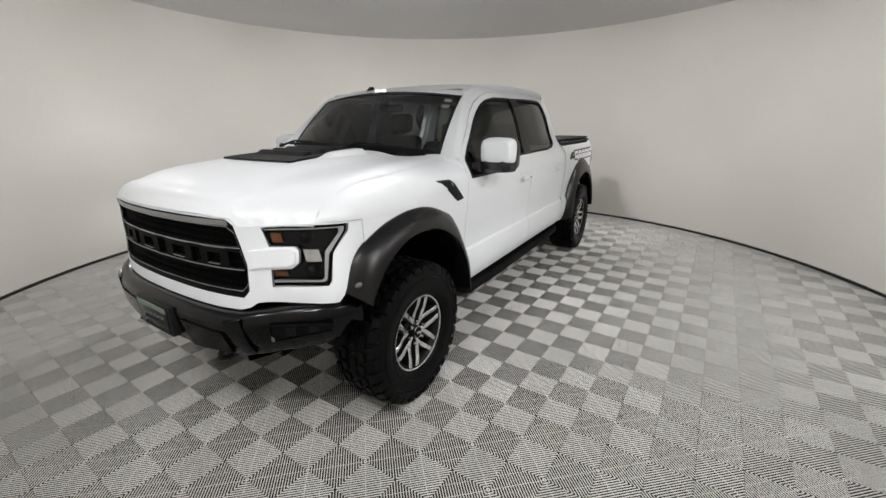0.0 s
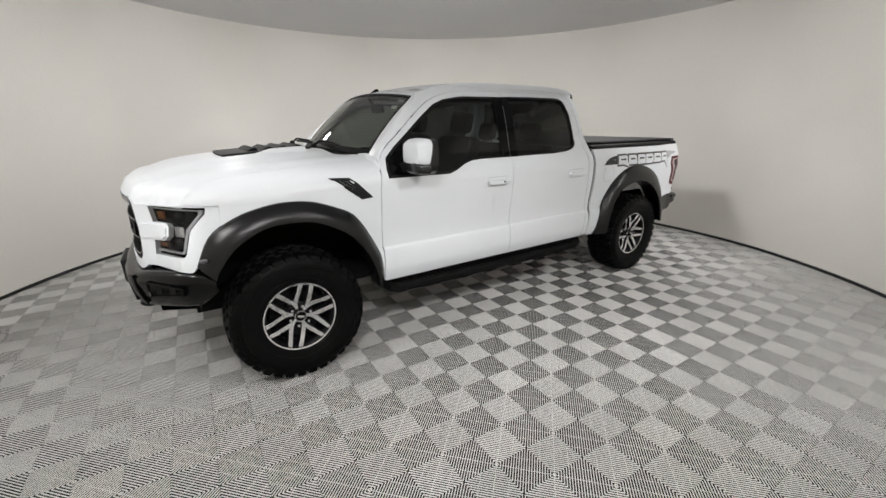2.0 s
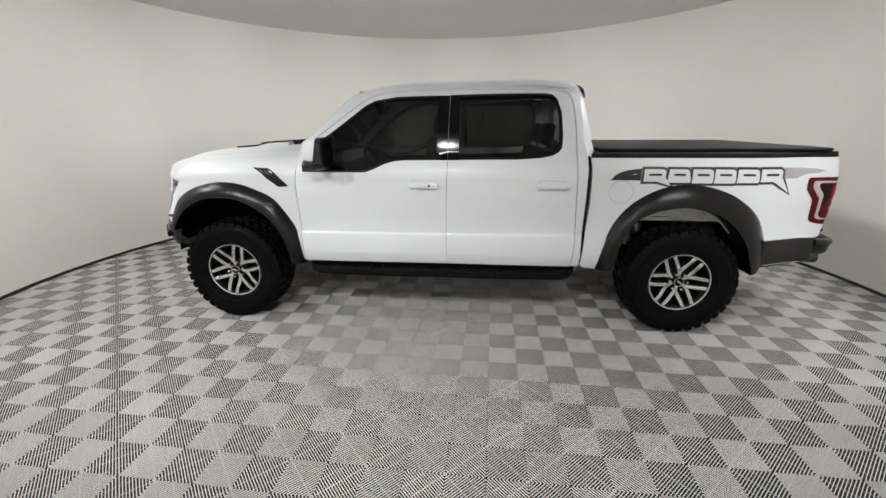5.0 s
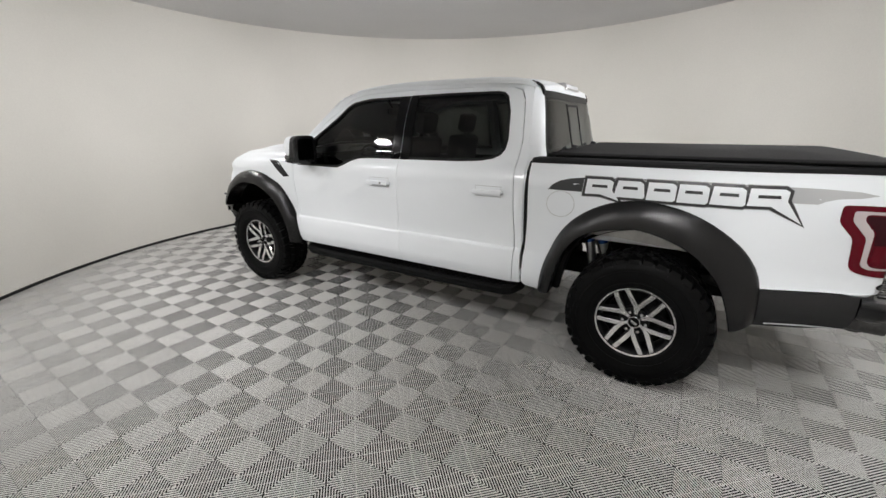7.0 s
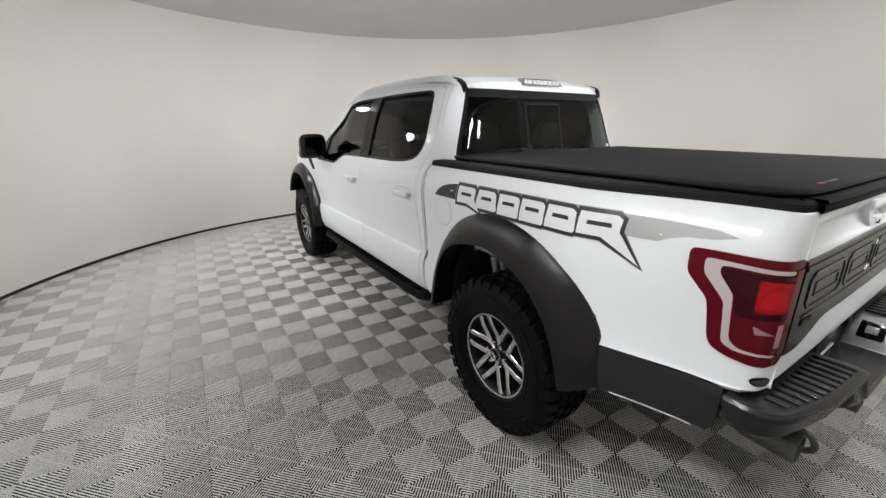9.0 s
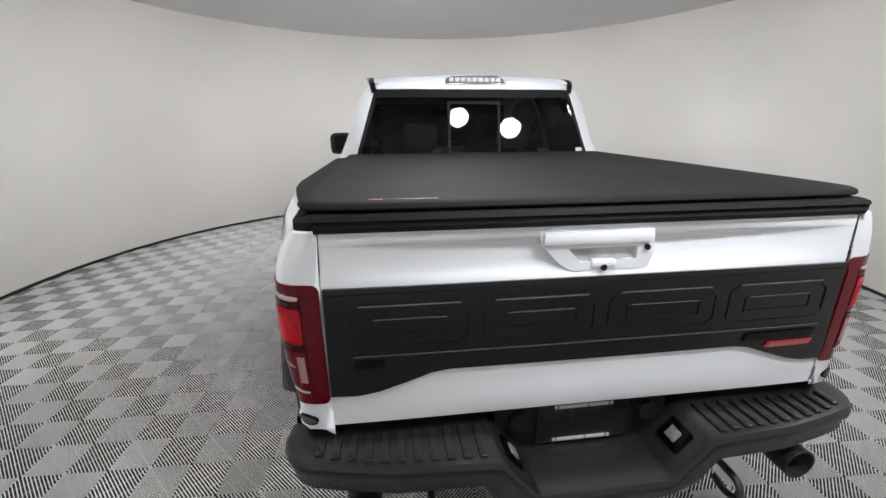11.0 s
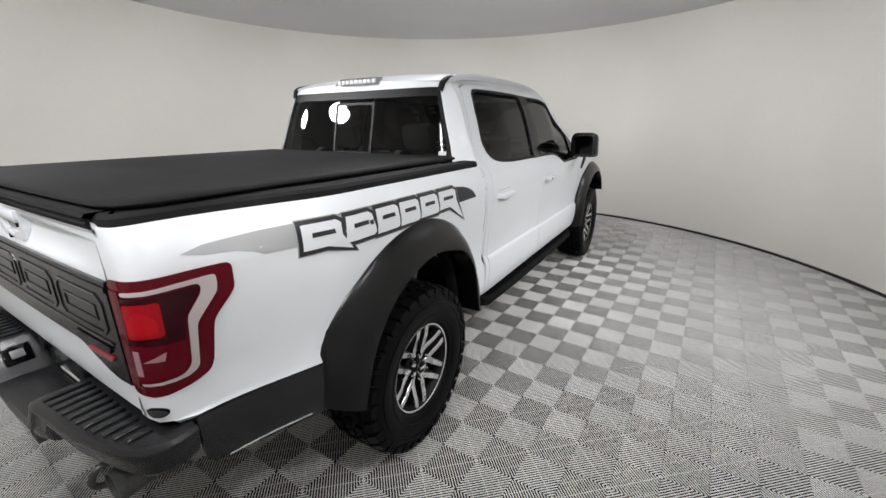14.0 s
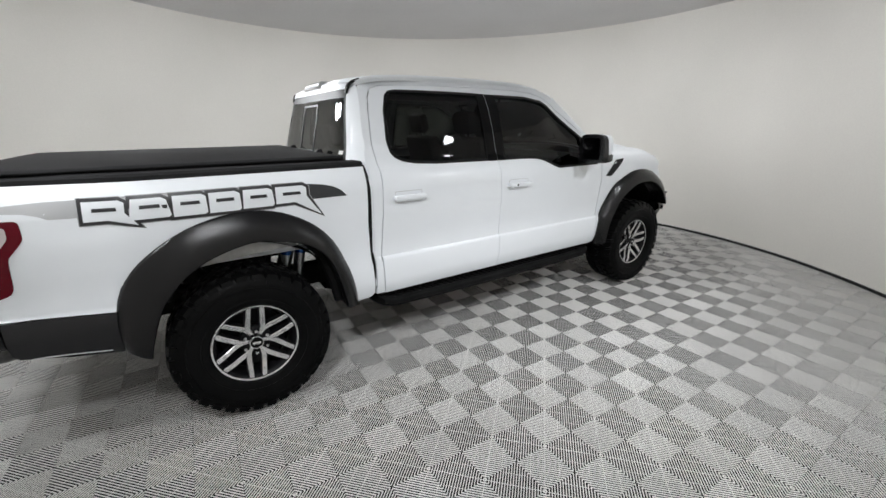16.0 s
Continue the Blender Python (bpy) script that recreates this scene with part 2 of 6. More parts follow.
def fender(x, v):
    """The front wing: v is the height up to the shoulder, then runs on round it to the hood."""
    top = hood_z(x, 0.85)
    h = min(0.15, max(0.02, top - 1.21))
    base = top - h
    if v <= base:
        return x, min(flank_y(x, v), flank_y(x, 1.2)) if v > 1.2 else flank_y(x, v), v
    a = min(1, (v - base) / (h * 1.35)) * math.pi / 2
    a, top = a * 0.8, math.pi * 0.4
    return x, 0.85 + (flank_y(x, min(1.2, base)) - 0.85) * (math.cos(a) - math.cos(top)) / (1 - math.cos(top)), base + h * math.sin(a) / math.sin(top)


TAIL = [(4.10, 4.10, 1.0), (4.20, 4.20, 0.988), (4.35, 4.35, 0.952), (4.50, 4.50, 0.912), (4.62, 4.62, 0.890), (4.71, 4.71, 0.882), (4.75, 4.749, 0.875), (4.785, 4.778, 0.858), (4.82, 4.794, 0.828), (4.88, 4.800, 0.772)]


def bedside(w, z):
    """The bed's flank: w runs along it and then round the rear corner."""
    if w <= 4.10:
        return w, flank_y(w, z), z
    k = interp(w, [(4.1, 1.0), (4.5, 1.0), (4.7, 1.0), (4.78, 0.7), (4.88, 0.1)])
    return interp(w, [(a, b) for a, b, c in TAIL]), interp(w, [(a, c) for a, b, c in TAIL]) + (flank_y(4.1, z) - 1.0) * k, z

# ---- helpers for shapes ----
def part(name, bm, mats, parent=None, label="", angle=35):
    """Links a bmesh as one mesh object under a thing or under a part."""
    me = bpy.data.meshes.new(name)
    bmesh.ops.recalc_face_normals(bm, faces=bm.faces[:])
    bm.to_mesh(me)
    bm.free()
    for m in mats if isinstance(mats, (list, tuple)) else [mats]:
        me.materials.append(m)
    for p in me.polygons:
        p.use_smooth = True
    me.set_sharp_from_angle(angle=radians(angle))
    ob = new(name, me)
    if parent:
        ob.parent = parent
    return tagged(ob, label=label)


def panel(name, outline, at, mat, parent, label="", holes=(), step=(0.07, 0.07), rim=0.014, lift=0.0, inner=(1.85, 0.0, 0.9), cuts=()):
    """A curved sheet: an outline in two coordinates, filled, and laid on the surface that at() gives, with turned-in edges."""
    bm = bmesh.new()
    edges = []
    for loop in (outline, *holes):
        vs = [bm.verts.new((p[0], p[1], 0)) for p in loop]
        edges += [bm.edges.new((vs[i], vs[i - 1])) for i in range(len(vs))]
    bmesh.ops.triangle_fill(bm, use_beauty=True, edges=edges)
    for axis in (0, 1):
        values = [p[axis] for p in outline]
        k = math.ceil(min(values) / step[axis] + 0.01)
        while k * step[axis] < max(values) - 1e-4:
            co, no = [0, 0, 0], [0, 0, 0]
            co[axis], no[axis] = k * step[axis], 1
            bmesh.ops.bisect_plane(bm, geom=bm.verts[:] + bm.edges[:] + bm.faces[:], dist=1e-5, plane_co=co, plane_no=no)
            k += 1
    for c in cuts:
        bmesh.ops.bisect_plane(bm, geom=bm.verts[:] + bm.edges[:] + bm.faces[:], dist=1e-5, plane_co=(0, c, 0), plane_no=(0, 1, 0))
    bmesh.ops.triangulate(bm, faces=[f for f in bm.faces if len(f.verts) > 4])
    for f in bm.faces:
        f.normal_update()
        if f.normal.z < 0:
            f.normal_flip()
    e, spots, normals, total = 1e-3, [], [], 0.0
    for i, v in enumerate(bm.verts):
        v.index = i
        u, w = v.co.x, v.co.y
        p = Vector(at(u, w))
        n = (Vector(at(u + e, w)) - Vector(at(u - e, w))).cross(Vector(at(u, w + e)) - Vector(at(u, w - e)))
        n = n.normalized() if n.length > 1e-12 else Vector((0, 0, 1))
        total += n.dot(p - Vector(inner))
        spots.append(p)
        normals.append(n)
    turn = total < 0
    if turn:
        normals = [-n for n in normals]
    spots = [p + n * lift for p, n in zip(spots, normals)]
    faces, loops = [], []
    for f in bm.faces:
        ids = [v.index for v in f.verts]
        if turn:
            ids.reverse()
        faces.append(ids)
        loops += [normals[i] for i in ids]
    if rim:
        for edge in bm.edges:
            if len(edge.link_faces) == 1:
                face = edge.link_faces[0]
                ids = [v.index for v in face.verts]
                a, b = edge.verts[0].index, edge.verts[1].index
                if ids[(ids.index(a) + 1) % len(ids)] != b:
                    a, b = b, a
                if turn:
                    a, b = b, a
                k = len(spots)
                spots += [spots[a], spots[b], spots[b] - normals[b] * rim, spots[a] - normals[a] * rim]
                n = (spots[k + 1] - spots[k]).cross(spots[k + 2] - spots[k])
                n = -n.normalized() if n.length > 0 else normals[a]
                faces.append([k + 1, k, k + 3, k + 2])
                loops += [n] * 4
    bm.free()
    me = bpy.data.meshes.new(name)
    me.from_pydata(spots, [], faces)
    me.materials.append(mat)
    for p in me.polygons:
        p.use_smooth = True
    me.normals_split_custom_set(loops)
    ob = new(name, me)
    ob.parent = parent
    return tagged(ob, label=label)


def shrink(loop, d):
    """The closed outline moved inwards by d."""
    n = len(loop)
    area = sum(loop[i - 1][0] * loop[i][1] - loop[i][0] * loop[i - 1][1] for i in range(n))
    s = 1 if area > 0 else -1
    out = []
    for i in range(n):
        a, b, c = Vector(loop[i - 1]), Vector(loop[i]), Vector(loop[(i + 1) % n])
        e, f = (b - a).normalized(), (c - b).normalized()
        m = Vector((-(e.y + f.y), e.x + f.x)) * s
        k = max(0.35, 1 + e.dot(f))
        out.append(tuple(b + m * d / k))
    return out


def soften(loop, r, n=4):
    """The closed outline with its corners rounded."""
    out = []
    for i in range(len(loop)):
        a, b, c = Vector(loop[i - 1]), Vector(loop[i]), Vector(loop[(i + 1) % len(loop)])
        p = b + (a - b) * min(0.45, r / max(1e-6, (a - b).length))
        q = b + (c - b) * min(0.45, r / max(1e-6, (c - b).length))
        for k in range(n + 1):
            t = k / n
            out.append(tuple(p * (1 - t) ** 2 + b * 2 * t * (1 - t) + q * t * t))
    return out


def even(points, n):
    """n points at even steps along a line through the given points."""
    points = [Vector(p) for p in points]
    runs = [0.0]
    for a, b in zip(points, points[1:]):
        runs.append(runs[-1] + (b - a).length)
    out = []
    for k in range(n):
        d = runs[-1] * k / (n - 1)
        for i in range(len(points) - 1):
            if d <= runs[i + 1] + 1e-9:
                out.append(points[i].lerp(points[i + 1], (d - runs[i]) / max(1e-9, runs[i + 1] - runs[i])))
                break
    return out


def rounded(points, n):
    """A smooth line through the points, each stretch in n steps."""
    pts = [Vector(p) for p in points]
    out = []
    for i in range(len(pts) - 1):
        a, b, c, d = pts[max(0, i - 1)], pts[i], pts[i + 1], pts[min(len(pts) - 1, i + 2)]
        for k in range(n):
            t = k / n
            out.append(0.5 * (2 * b + (c - a) * t + (2 * a - 5 * b + 4 * c - d) * t * t + (3 * b - a - 3 * c + d) * t**3))
    return out + [pts[-1]]


def loft(bm, rows, ring=False, caps=False, index=0):
    grid = [[bm.verts.new(p) for p in row] for row in rows]
    n = len(grid[0])
    for a, b in zip(grid, grid[1:]):
        for i in range(n if ring else n - 1):
            j = (i + 1) % n
            bm.faces.new((a[i], a[j], b[j], b[i])).material_index = index
    if caps:
        bm.faces.new(grid[0])
        bm.faces.new(list(reversed(grid[-1])))
    return grid


def lathe(bm, profile, seg, centre=(0, 0, 0), index=0, closed=False):
    """Turns a profile of (radius, along y) about the y axis."""
    rows = []
    for k in range(seg + 1):
        a = 2 * math.pi * k / seg
        rows.append([(centre[0] + r * math.cos(a), centre[1] + y, centre[2] + r * math.sin(a)) for r, y in profile])
    loft(bm, rows, ring=closed, index=index)
    bmesh.ops.remove_doubles(bm, verts=bm.verts[:], dist=1e-6)


def block(bm, low, high, bevel=0.0, m=None, segments=2):
    made = bmesh.ops.create_cube(bm, size=1)["verts"]
    for v in made:
        v.co = [(a + b) / 2 + c * (b - a) for a, b, c in zip(low, high, v.co)]
    edges = {e for v in made for e in v.link_edges}
    if bevel:
        res = bmesh.ops.bevel(bm, geom=list(edges), offset=bevel, segments=segments, profile=0.5, affect="EDGES")
        made = list({v for f in res["faces"] for v in f.verts} | {v for v in made if v.is_valid})
    if m:
        bmesh.ops.transform(bm, matrix=m, verts=made)
    return made


def prism(bm, loop, to3, depth, bevel=0.0, m=None, index=0):
    """An outline in two coordinates, made thick: to3(u, v, d) places its front (d = 0) and back (d = depth)."""
    front = [bm.verts.new(to3(u, v, 0)) for u, v in loop]
    back = [bm.verts.new(to3(u, v, depth)) for u, v in loop]
    f = bm.faces.new(front)
    g = bm.faces.new(list(reversed(back)))
    n = len(loop)
    sides = [bm.faces.new((front[i], back[i], back[(i + 1) % n], front[(i + 1) % n])) for i in range(n)]
    for face in (f, g, *sides):
        face.material_index = index
    verts = front + back
    if bevel:
        res = bmesh.ops.bevel(bm, geom=list(f.edges), offset=bevel, segments=2, profile=0.5, affect="EDGES")
        verts = list({v for x in res["faces"] for v in x.verts} | {v for v in verts if v.is_valid})
    if m:
        bmesh.ops.transform(bm, matrix=m, verts=verts)
    return verts


def tube(bm, line, radius, seg=10, caps=True):
    """A round bar along a line."""
    line = [Vector(p) for p in line]
    rows = []
    for i, p in enumerate(line):
        d = (line[min(i + 1, len(line) - 1)] - line[max(i - 1, 0)]).normalized()
        side = d.cross(Vector((0, 0, 1)) if abs(d.z) < 0.95 else Vector((1, 0, 0))).normalized()
        up = side.cross(d)
        r = radius(i / (len(line) - 1)) if callable(radius) else radius
        rows.append([p + side * r * math.cos(2 * math.pi * k / seg) + up * r * math.sin(2 * math.pi * k / seg) for k in range(seg)])
    loft(bm, rows, ring=True, caps=caps)


def holder(name, where=(0, 0, 0)):
    ob = new(name)
    ob.location = where
    return ob


# ---- the room: round wall, ceiling, floor of ribbed plastic tiles ----
def ring_wall():
    bm = bmesh.new()
    profile = [(WALL_RADIUS, 0.0), (WALL_RADIUS, CEILING), (WALL_RADIUS + 0.18, CEILING), (WALL_RADIUS + 0.18, 0.0)]
    rows = []
    for k in range(145):
        a = 2 * math.pi * k / 144
        rows.append([(CENTRE[0] + r * math.cos(a), CENTRE[1] + r * math.sin(a), z) for r, z in profile])
    loft(bm, rows, ring=True)
    bmesh.ops.remove_doubles(bm, verts=bm.verts[:], dist=1e-5)
    tagged(part("wall_round", bm, WALL), "smooth round off-white studio wall under a grey ceiling", "wall", kind="structure")


def disc(name, z0, z1, radius, mat):
    bm = bmesh.new()
    bmesh.ops.create_cone(bm, cap_ends=True, segments=144, radius1=radius, radius2=radius, depth=z1 - z0, matrix=pose(CENTRE[0], CENTRE[1], (z0 + z1) / 2))
    return part(name, bm, mat)


def edge_ring(name, r0, r1, z0, z1, mat, label, bead=False):
    bm = bmesh.new()
    rows = []
    section = ((r0, z0), (r0, z1), (r1, z1), (r1, z0))
    if bead:
        section = [(r1 - (r1 - r0) * math.sin(math.pi * k / 8), lerp(z0, z1, 0.5 - 0.5 * math.cos(math.pi * k / 8))) for k in range(9)]
    for k in range(145):
        a = 2 * math.pi * k / 144
        rows.append([(CENTRE[0] + r * math.cos(a), CENTRE[1] + r * math.sin(a), z) for r, z in section])
    loft(bm, rows, ring=True)
    bmesh.ops.remove_doubles(bm, verts=bm.verts[:], dist=1e-5)
    tagged(part(name, bm, mat), label, "trim", kind="structure")


ring_wall()
tagged(disc("ceiling", CEILING, CEILING + 0.12, WALL_RADIUS + 0.18, CEIL), "plain matt grey round studio ceiling", "ceiling", kind="structure")
floor = tagged(disc("floor", -0.10, -0.0235, WALL_RADIUS + 0.55, SLAB), "studio floor of grey ribbed plastic tiles", "floor", kind="structure")
edge_ring("baseboard", WALL_RADIUS - 0.012, WALL_RADIUS - 0.0005, 0.001, 0.029, BASE, "thin black strip along the foot of the round wall")
edge_ring("trim", WALL_RADIUS - 0.012, WALL_RADIUS - 0.0005, 0.0295, 0.0425, EDGE, "polished metal bead above the black strip", bead=True)

TILE_TURN, TILE_NODE, CELL = -1.75, (3.514, 1.567), 0.2


def tile_mesh(bm, m):
    """Two by two cells of slanting ribs, whose slant turns from cell to cell, on a tile 0.4 m square."""
    a, pitch = CELL / 2 - 0.0008, CELL * math.sqrt(2) / 22
    reach = a * math.sqrt(2)
    for i in (0, 1):
        for j in (0, 1):
            spin = radians(-45 if (i + j) % 2 == 0 else 45)
            c, s = math.cos(spin), math.sin(spin)
            ox, oy = (i - 0.5) * CELL, (j - 0.5) * CELL

            def at(p, q, z):
                return m @ Vector((ox + p * c - q * s, oy + p * s + q * c, z))

            # each rib: a deep bar with chamfered edges over the open gap, carried by cross strips
            for k in range(22):
                d = (k - 10.5) * pitch
                line = []
                for off, z in ((-0.0017, -0.0046), (-0.0021, -0.0010), (-0.0012, 0.0), (0.0012, 0.0), (0.0021, -0.0010), (0.0017, -0.0046), (-0.0017, -0.0046)):
                    run = max(0.0004, reach - abs(d + off))
                    line.append((bm.verts.new(at(-run, d + off, z)), bm.verts.new(at(run, d + off, z))))
                for p, q in zip(line, line[1:]):
                    bm.faces.new((p[0], p[1], q[1], q[0]))
            for w, q, low in ((0.0014, 0.0, -0.0054), (0.0010, reach / 2, -0.0085), (0.0010, -reach / 2, -0.0085)):
                far = reach - abs(q)
                v = [bm.verts.new(at(*p)) for p in ((q - w, -far, low), (q + w, -far, low), (q + w, far, low), (q - w, far, low))]
                bm.faces.new(v)


def lay_tiles():
    turn = pose(TILE_NODE[0], TILE_NODE[1], 0, 0, 0, TILE_TURN)
    spots = []
    for i in range(-40, 41):
        for j in range(-40, 41):
            m = turn @ Matrix.Translation(((i + 0.5) * 0.4, (j + 0.5) * 0.4, 0))
            d = math.hypot(m.translation.x - CENTRE[0], m.translation.y - CENTRE[1])
            if d < WALL_RADIUS + 0.24:
                spots.append((d, i, j, m))
    spots.sort(key=lambda s: s[:3])
    bm = bmesh.new()
    tile_mesh(bm, Matrix.Identity(4))
    me = bpy.data.meshes.new("tile")
    bm.to_mesh(me)
    bm.free()
    me.materials.append(TILE)
    for d, i, j, m in spots[:300]:
        ob = new("tile", me)
        ob.matrix_basis = m
        ob.parent = floor
    bm = bmesh.new()
    for d, i, j, m in spots[300:]:
        tile_mesh(bm, m)
    me = bpy.data.meshes.new("outer_tiles")
    bm.to_mesh(me)
    bm.free()
    me.materials.append(TILE)
    ob = new("outer_tiles", me)
    ob.parent = floor
    tagged(ob, kind="stuff")


# ---- the pickup truck: front towards -x, wheels' first axle at x = 0 ----
truck = tagged(holder("pickup_truck"), "white crew cab pickup truck with black wheel arch flares, covered bed", "truck")

DOOR_LINE = [(1.88, 1.898), (1.56, 1.892), (1.381, 1.878), (1.247, 1.843), (1.158, 1.801), (1.025, 1.705), (0.848, 1.569), (0.761, 1.508), (0.695, 1.447),
             (0.668, 1.385), (0.66, 1.32), (0.644, 1.19), (0.644, 0.97), (0.651, 0.54), (0.662, 0.527)]
DOOR_BACK = [(2.860, 0.527), (2.868, 0.588), (2.877, 0.795), (2.862, 1.042), (2.850, 1.366), (2.852, 1.50), (2.848, 1.58), (2.834, 1.722), (2.816, 1.81), (2.786, 1.862), (2.705, 1.888), (2.446, 1.896)]
FRONT_WINDOW = [(0.712, 1.285), (0.706, 1.338), (0.723, 1.418), (0.802, 1.487), (0.933, 1.581), (1.066, 1.680), (1.201, 1.780), (1.290, 1.818), (1.468, 1.844), (1.738, 1.849), (1.80, 1.85),
                (1.80, 1.376), (1.533, 1.373), (1.444, 1.366), (1.376, 1.347), (1.287, 1.307), (1.22, 1.283)]
REAR_WINDOW = [(1.94, 1.377), (1.94, 1.854), (2.202, 1.859), (2.620, 1.860), (2.668, 1.850), (2.700, 1.822), (2.735, 1.722), (2.750, 1.544), (2.742, 1.464), (2.718, 1.432), (2.670, 1.408), (2.582, 1.391), (2.412, 1.381)]
ARCH_FRONT = [(0.642, 0.505), (0.618, 0.746), (0.546, 0.907), (0.44, 1.061), (0.325, 1.125), (0.172, 1.181), (0.015, 1.197), (-0.129, 1.179), (-0.279, 1.131), (-0.419, 1.039), (-0.502, 0.878)]
LIP_FRONT = [(0.568, 0.530), (0.538, 0.681), (0.468, 0.830), (0.362, 0.953), (0.180, 1.052), (0.027, 1.074), (-0.130, 1.060), (-0.292, 0.976), (-0.398, 0.850), (-0.420, 0.80)]
ARCH_REAR = [(3.062, 0.514), (3.105, 0.737), (3.187, 0.943), (3.314, 1.088), (3.504, 1.185), (3.710, 1.204), (3.935, 1.150), (4.132, 1.030), (4.246, 0.897), (4.292, 0.768), (4.302, 0.57)]
LIP_REAR = [(3.165, 0.54), (3.188, 0.66), (3.243, 0.845), (3.352, 0.972), (3.532, 1.028), (3.692, 1.038), (3.922, 0.955), (4.090, 0.785), (4.178, 0.558), (4.182, 0.53)]
LAMP = [(4.2, 1.198), (3.0, 1.198), (2.0, 1.198), (2.03, 1.162), (2.62, 1.07), (2.9, 0.945), (3.05, 0.925), (3.98, 0.915), (3.98, 1.0), (3.6, 1.003), (3.46, 1.03), (3.41, 1.085), (3.46, 1.104), (3.99, 1.105)]
TAIL_LAMP = [(4.540, 1.249), (4.70, 1.252), (4.80, 1.252), (4.877, 1.250), (4.877, 0.893), (4.77, 0.889), (4.69, 0.897), (4.645, 0.912), (4.628, 0.94), (4.616, 1.05), (4.610, 1.085), (4.552, 1.150), (4.541, 1.17)]


def flank(s):
    return lambda x, z: (x, s * flank_y(x, z), z)


def wing(s):
    def at(x, v):
        x, y, z = fender(x, v)
        return x, s * y, z
    return at


def bed(s):
    def at(w, z):
        x, y, z = bedside(w, z)
        return x, s * y, z
    return at


def front(w, z):
    x, y = nose(8 - abs(w), z)
    return x, math.copysign(y, w), z


def one_side(u, s):
    return [(s * (8 - a), b) for a, b in u]


def wing_top(x):
    top = hood_z(x, 0.85)
    h = min(0.15, max(0.02, top - 1.21))
    return top - h + h * 1.35


def make_wings():
    for s in (-1, 1):
        seam = [(nose(1.53, z)[0] + 0.0003, z) for z in (1.085, 1.11, 1.14, 1.17, 1.207)]
        loop = seam[::-1][:1] + [(-0.53, 1.209)]
        loop += [(x, wing_top(x)) for x in np.linspace(-0.53, 0.66, 24)]
        loop += [(0.656, 1.38), (0.654, 1.32), (0.638, 1.19), (0.638, 0.97), (0.645, 0.53), (0.625, 0.515)]
        loop += [(x - 0.01, z - 0.012) for x, z in ARCH_FRONT[1:9]] + seam[:4]
        ob = panel("front_wing", loop, wing(s), PAINT, truck, step=(0.05, 0.04))
        # the slanting black vent behind the arch
        hole = [(0.291, 1.316), (0.425, 1.309), (0.470, 1.278), (0.581, 1.168), (0.500, 1.160), (0.46, 1.19)]
        vent = panel("wing_vent", hole, wing(s), TRIM, truck, step=(0.2, 0.2), lift=0.004, rim=0.006)
        for k in range(3):
            t = 0.25 + 0.25 * k
            a, b = Vector(hole[0]).lerp(Vector(hole[1]), t), Vector(hole[4]).lerp(Vector(hole[3]), t)
            a, b = a.lerp(b, 0.06), b.lerp(a, 0.14)
            bar = [(a.x - 0.012, a.y - 0.008), (a.x + 0.012, a.y - 0.008), (b.x + 0.008, b.y + 0.012), (b.x - 0.016, b.y + 0.012)]
            panel("louvre", bar, wing(s), TRIM, vent, step=(0.2, 0.2), lift=0.010, rim=0.006)


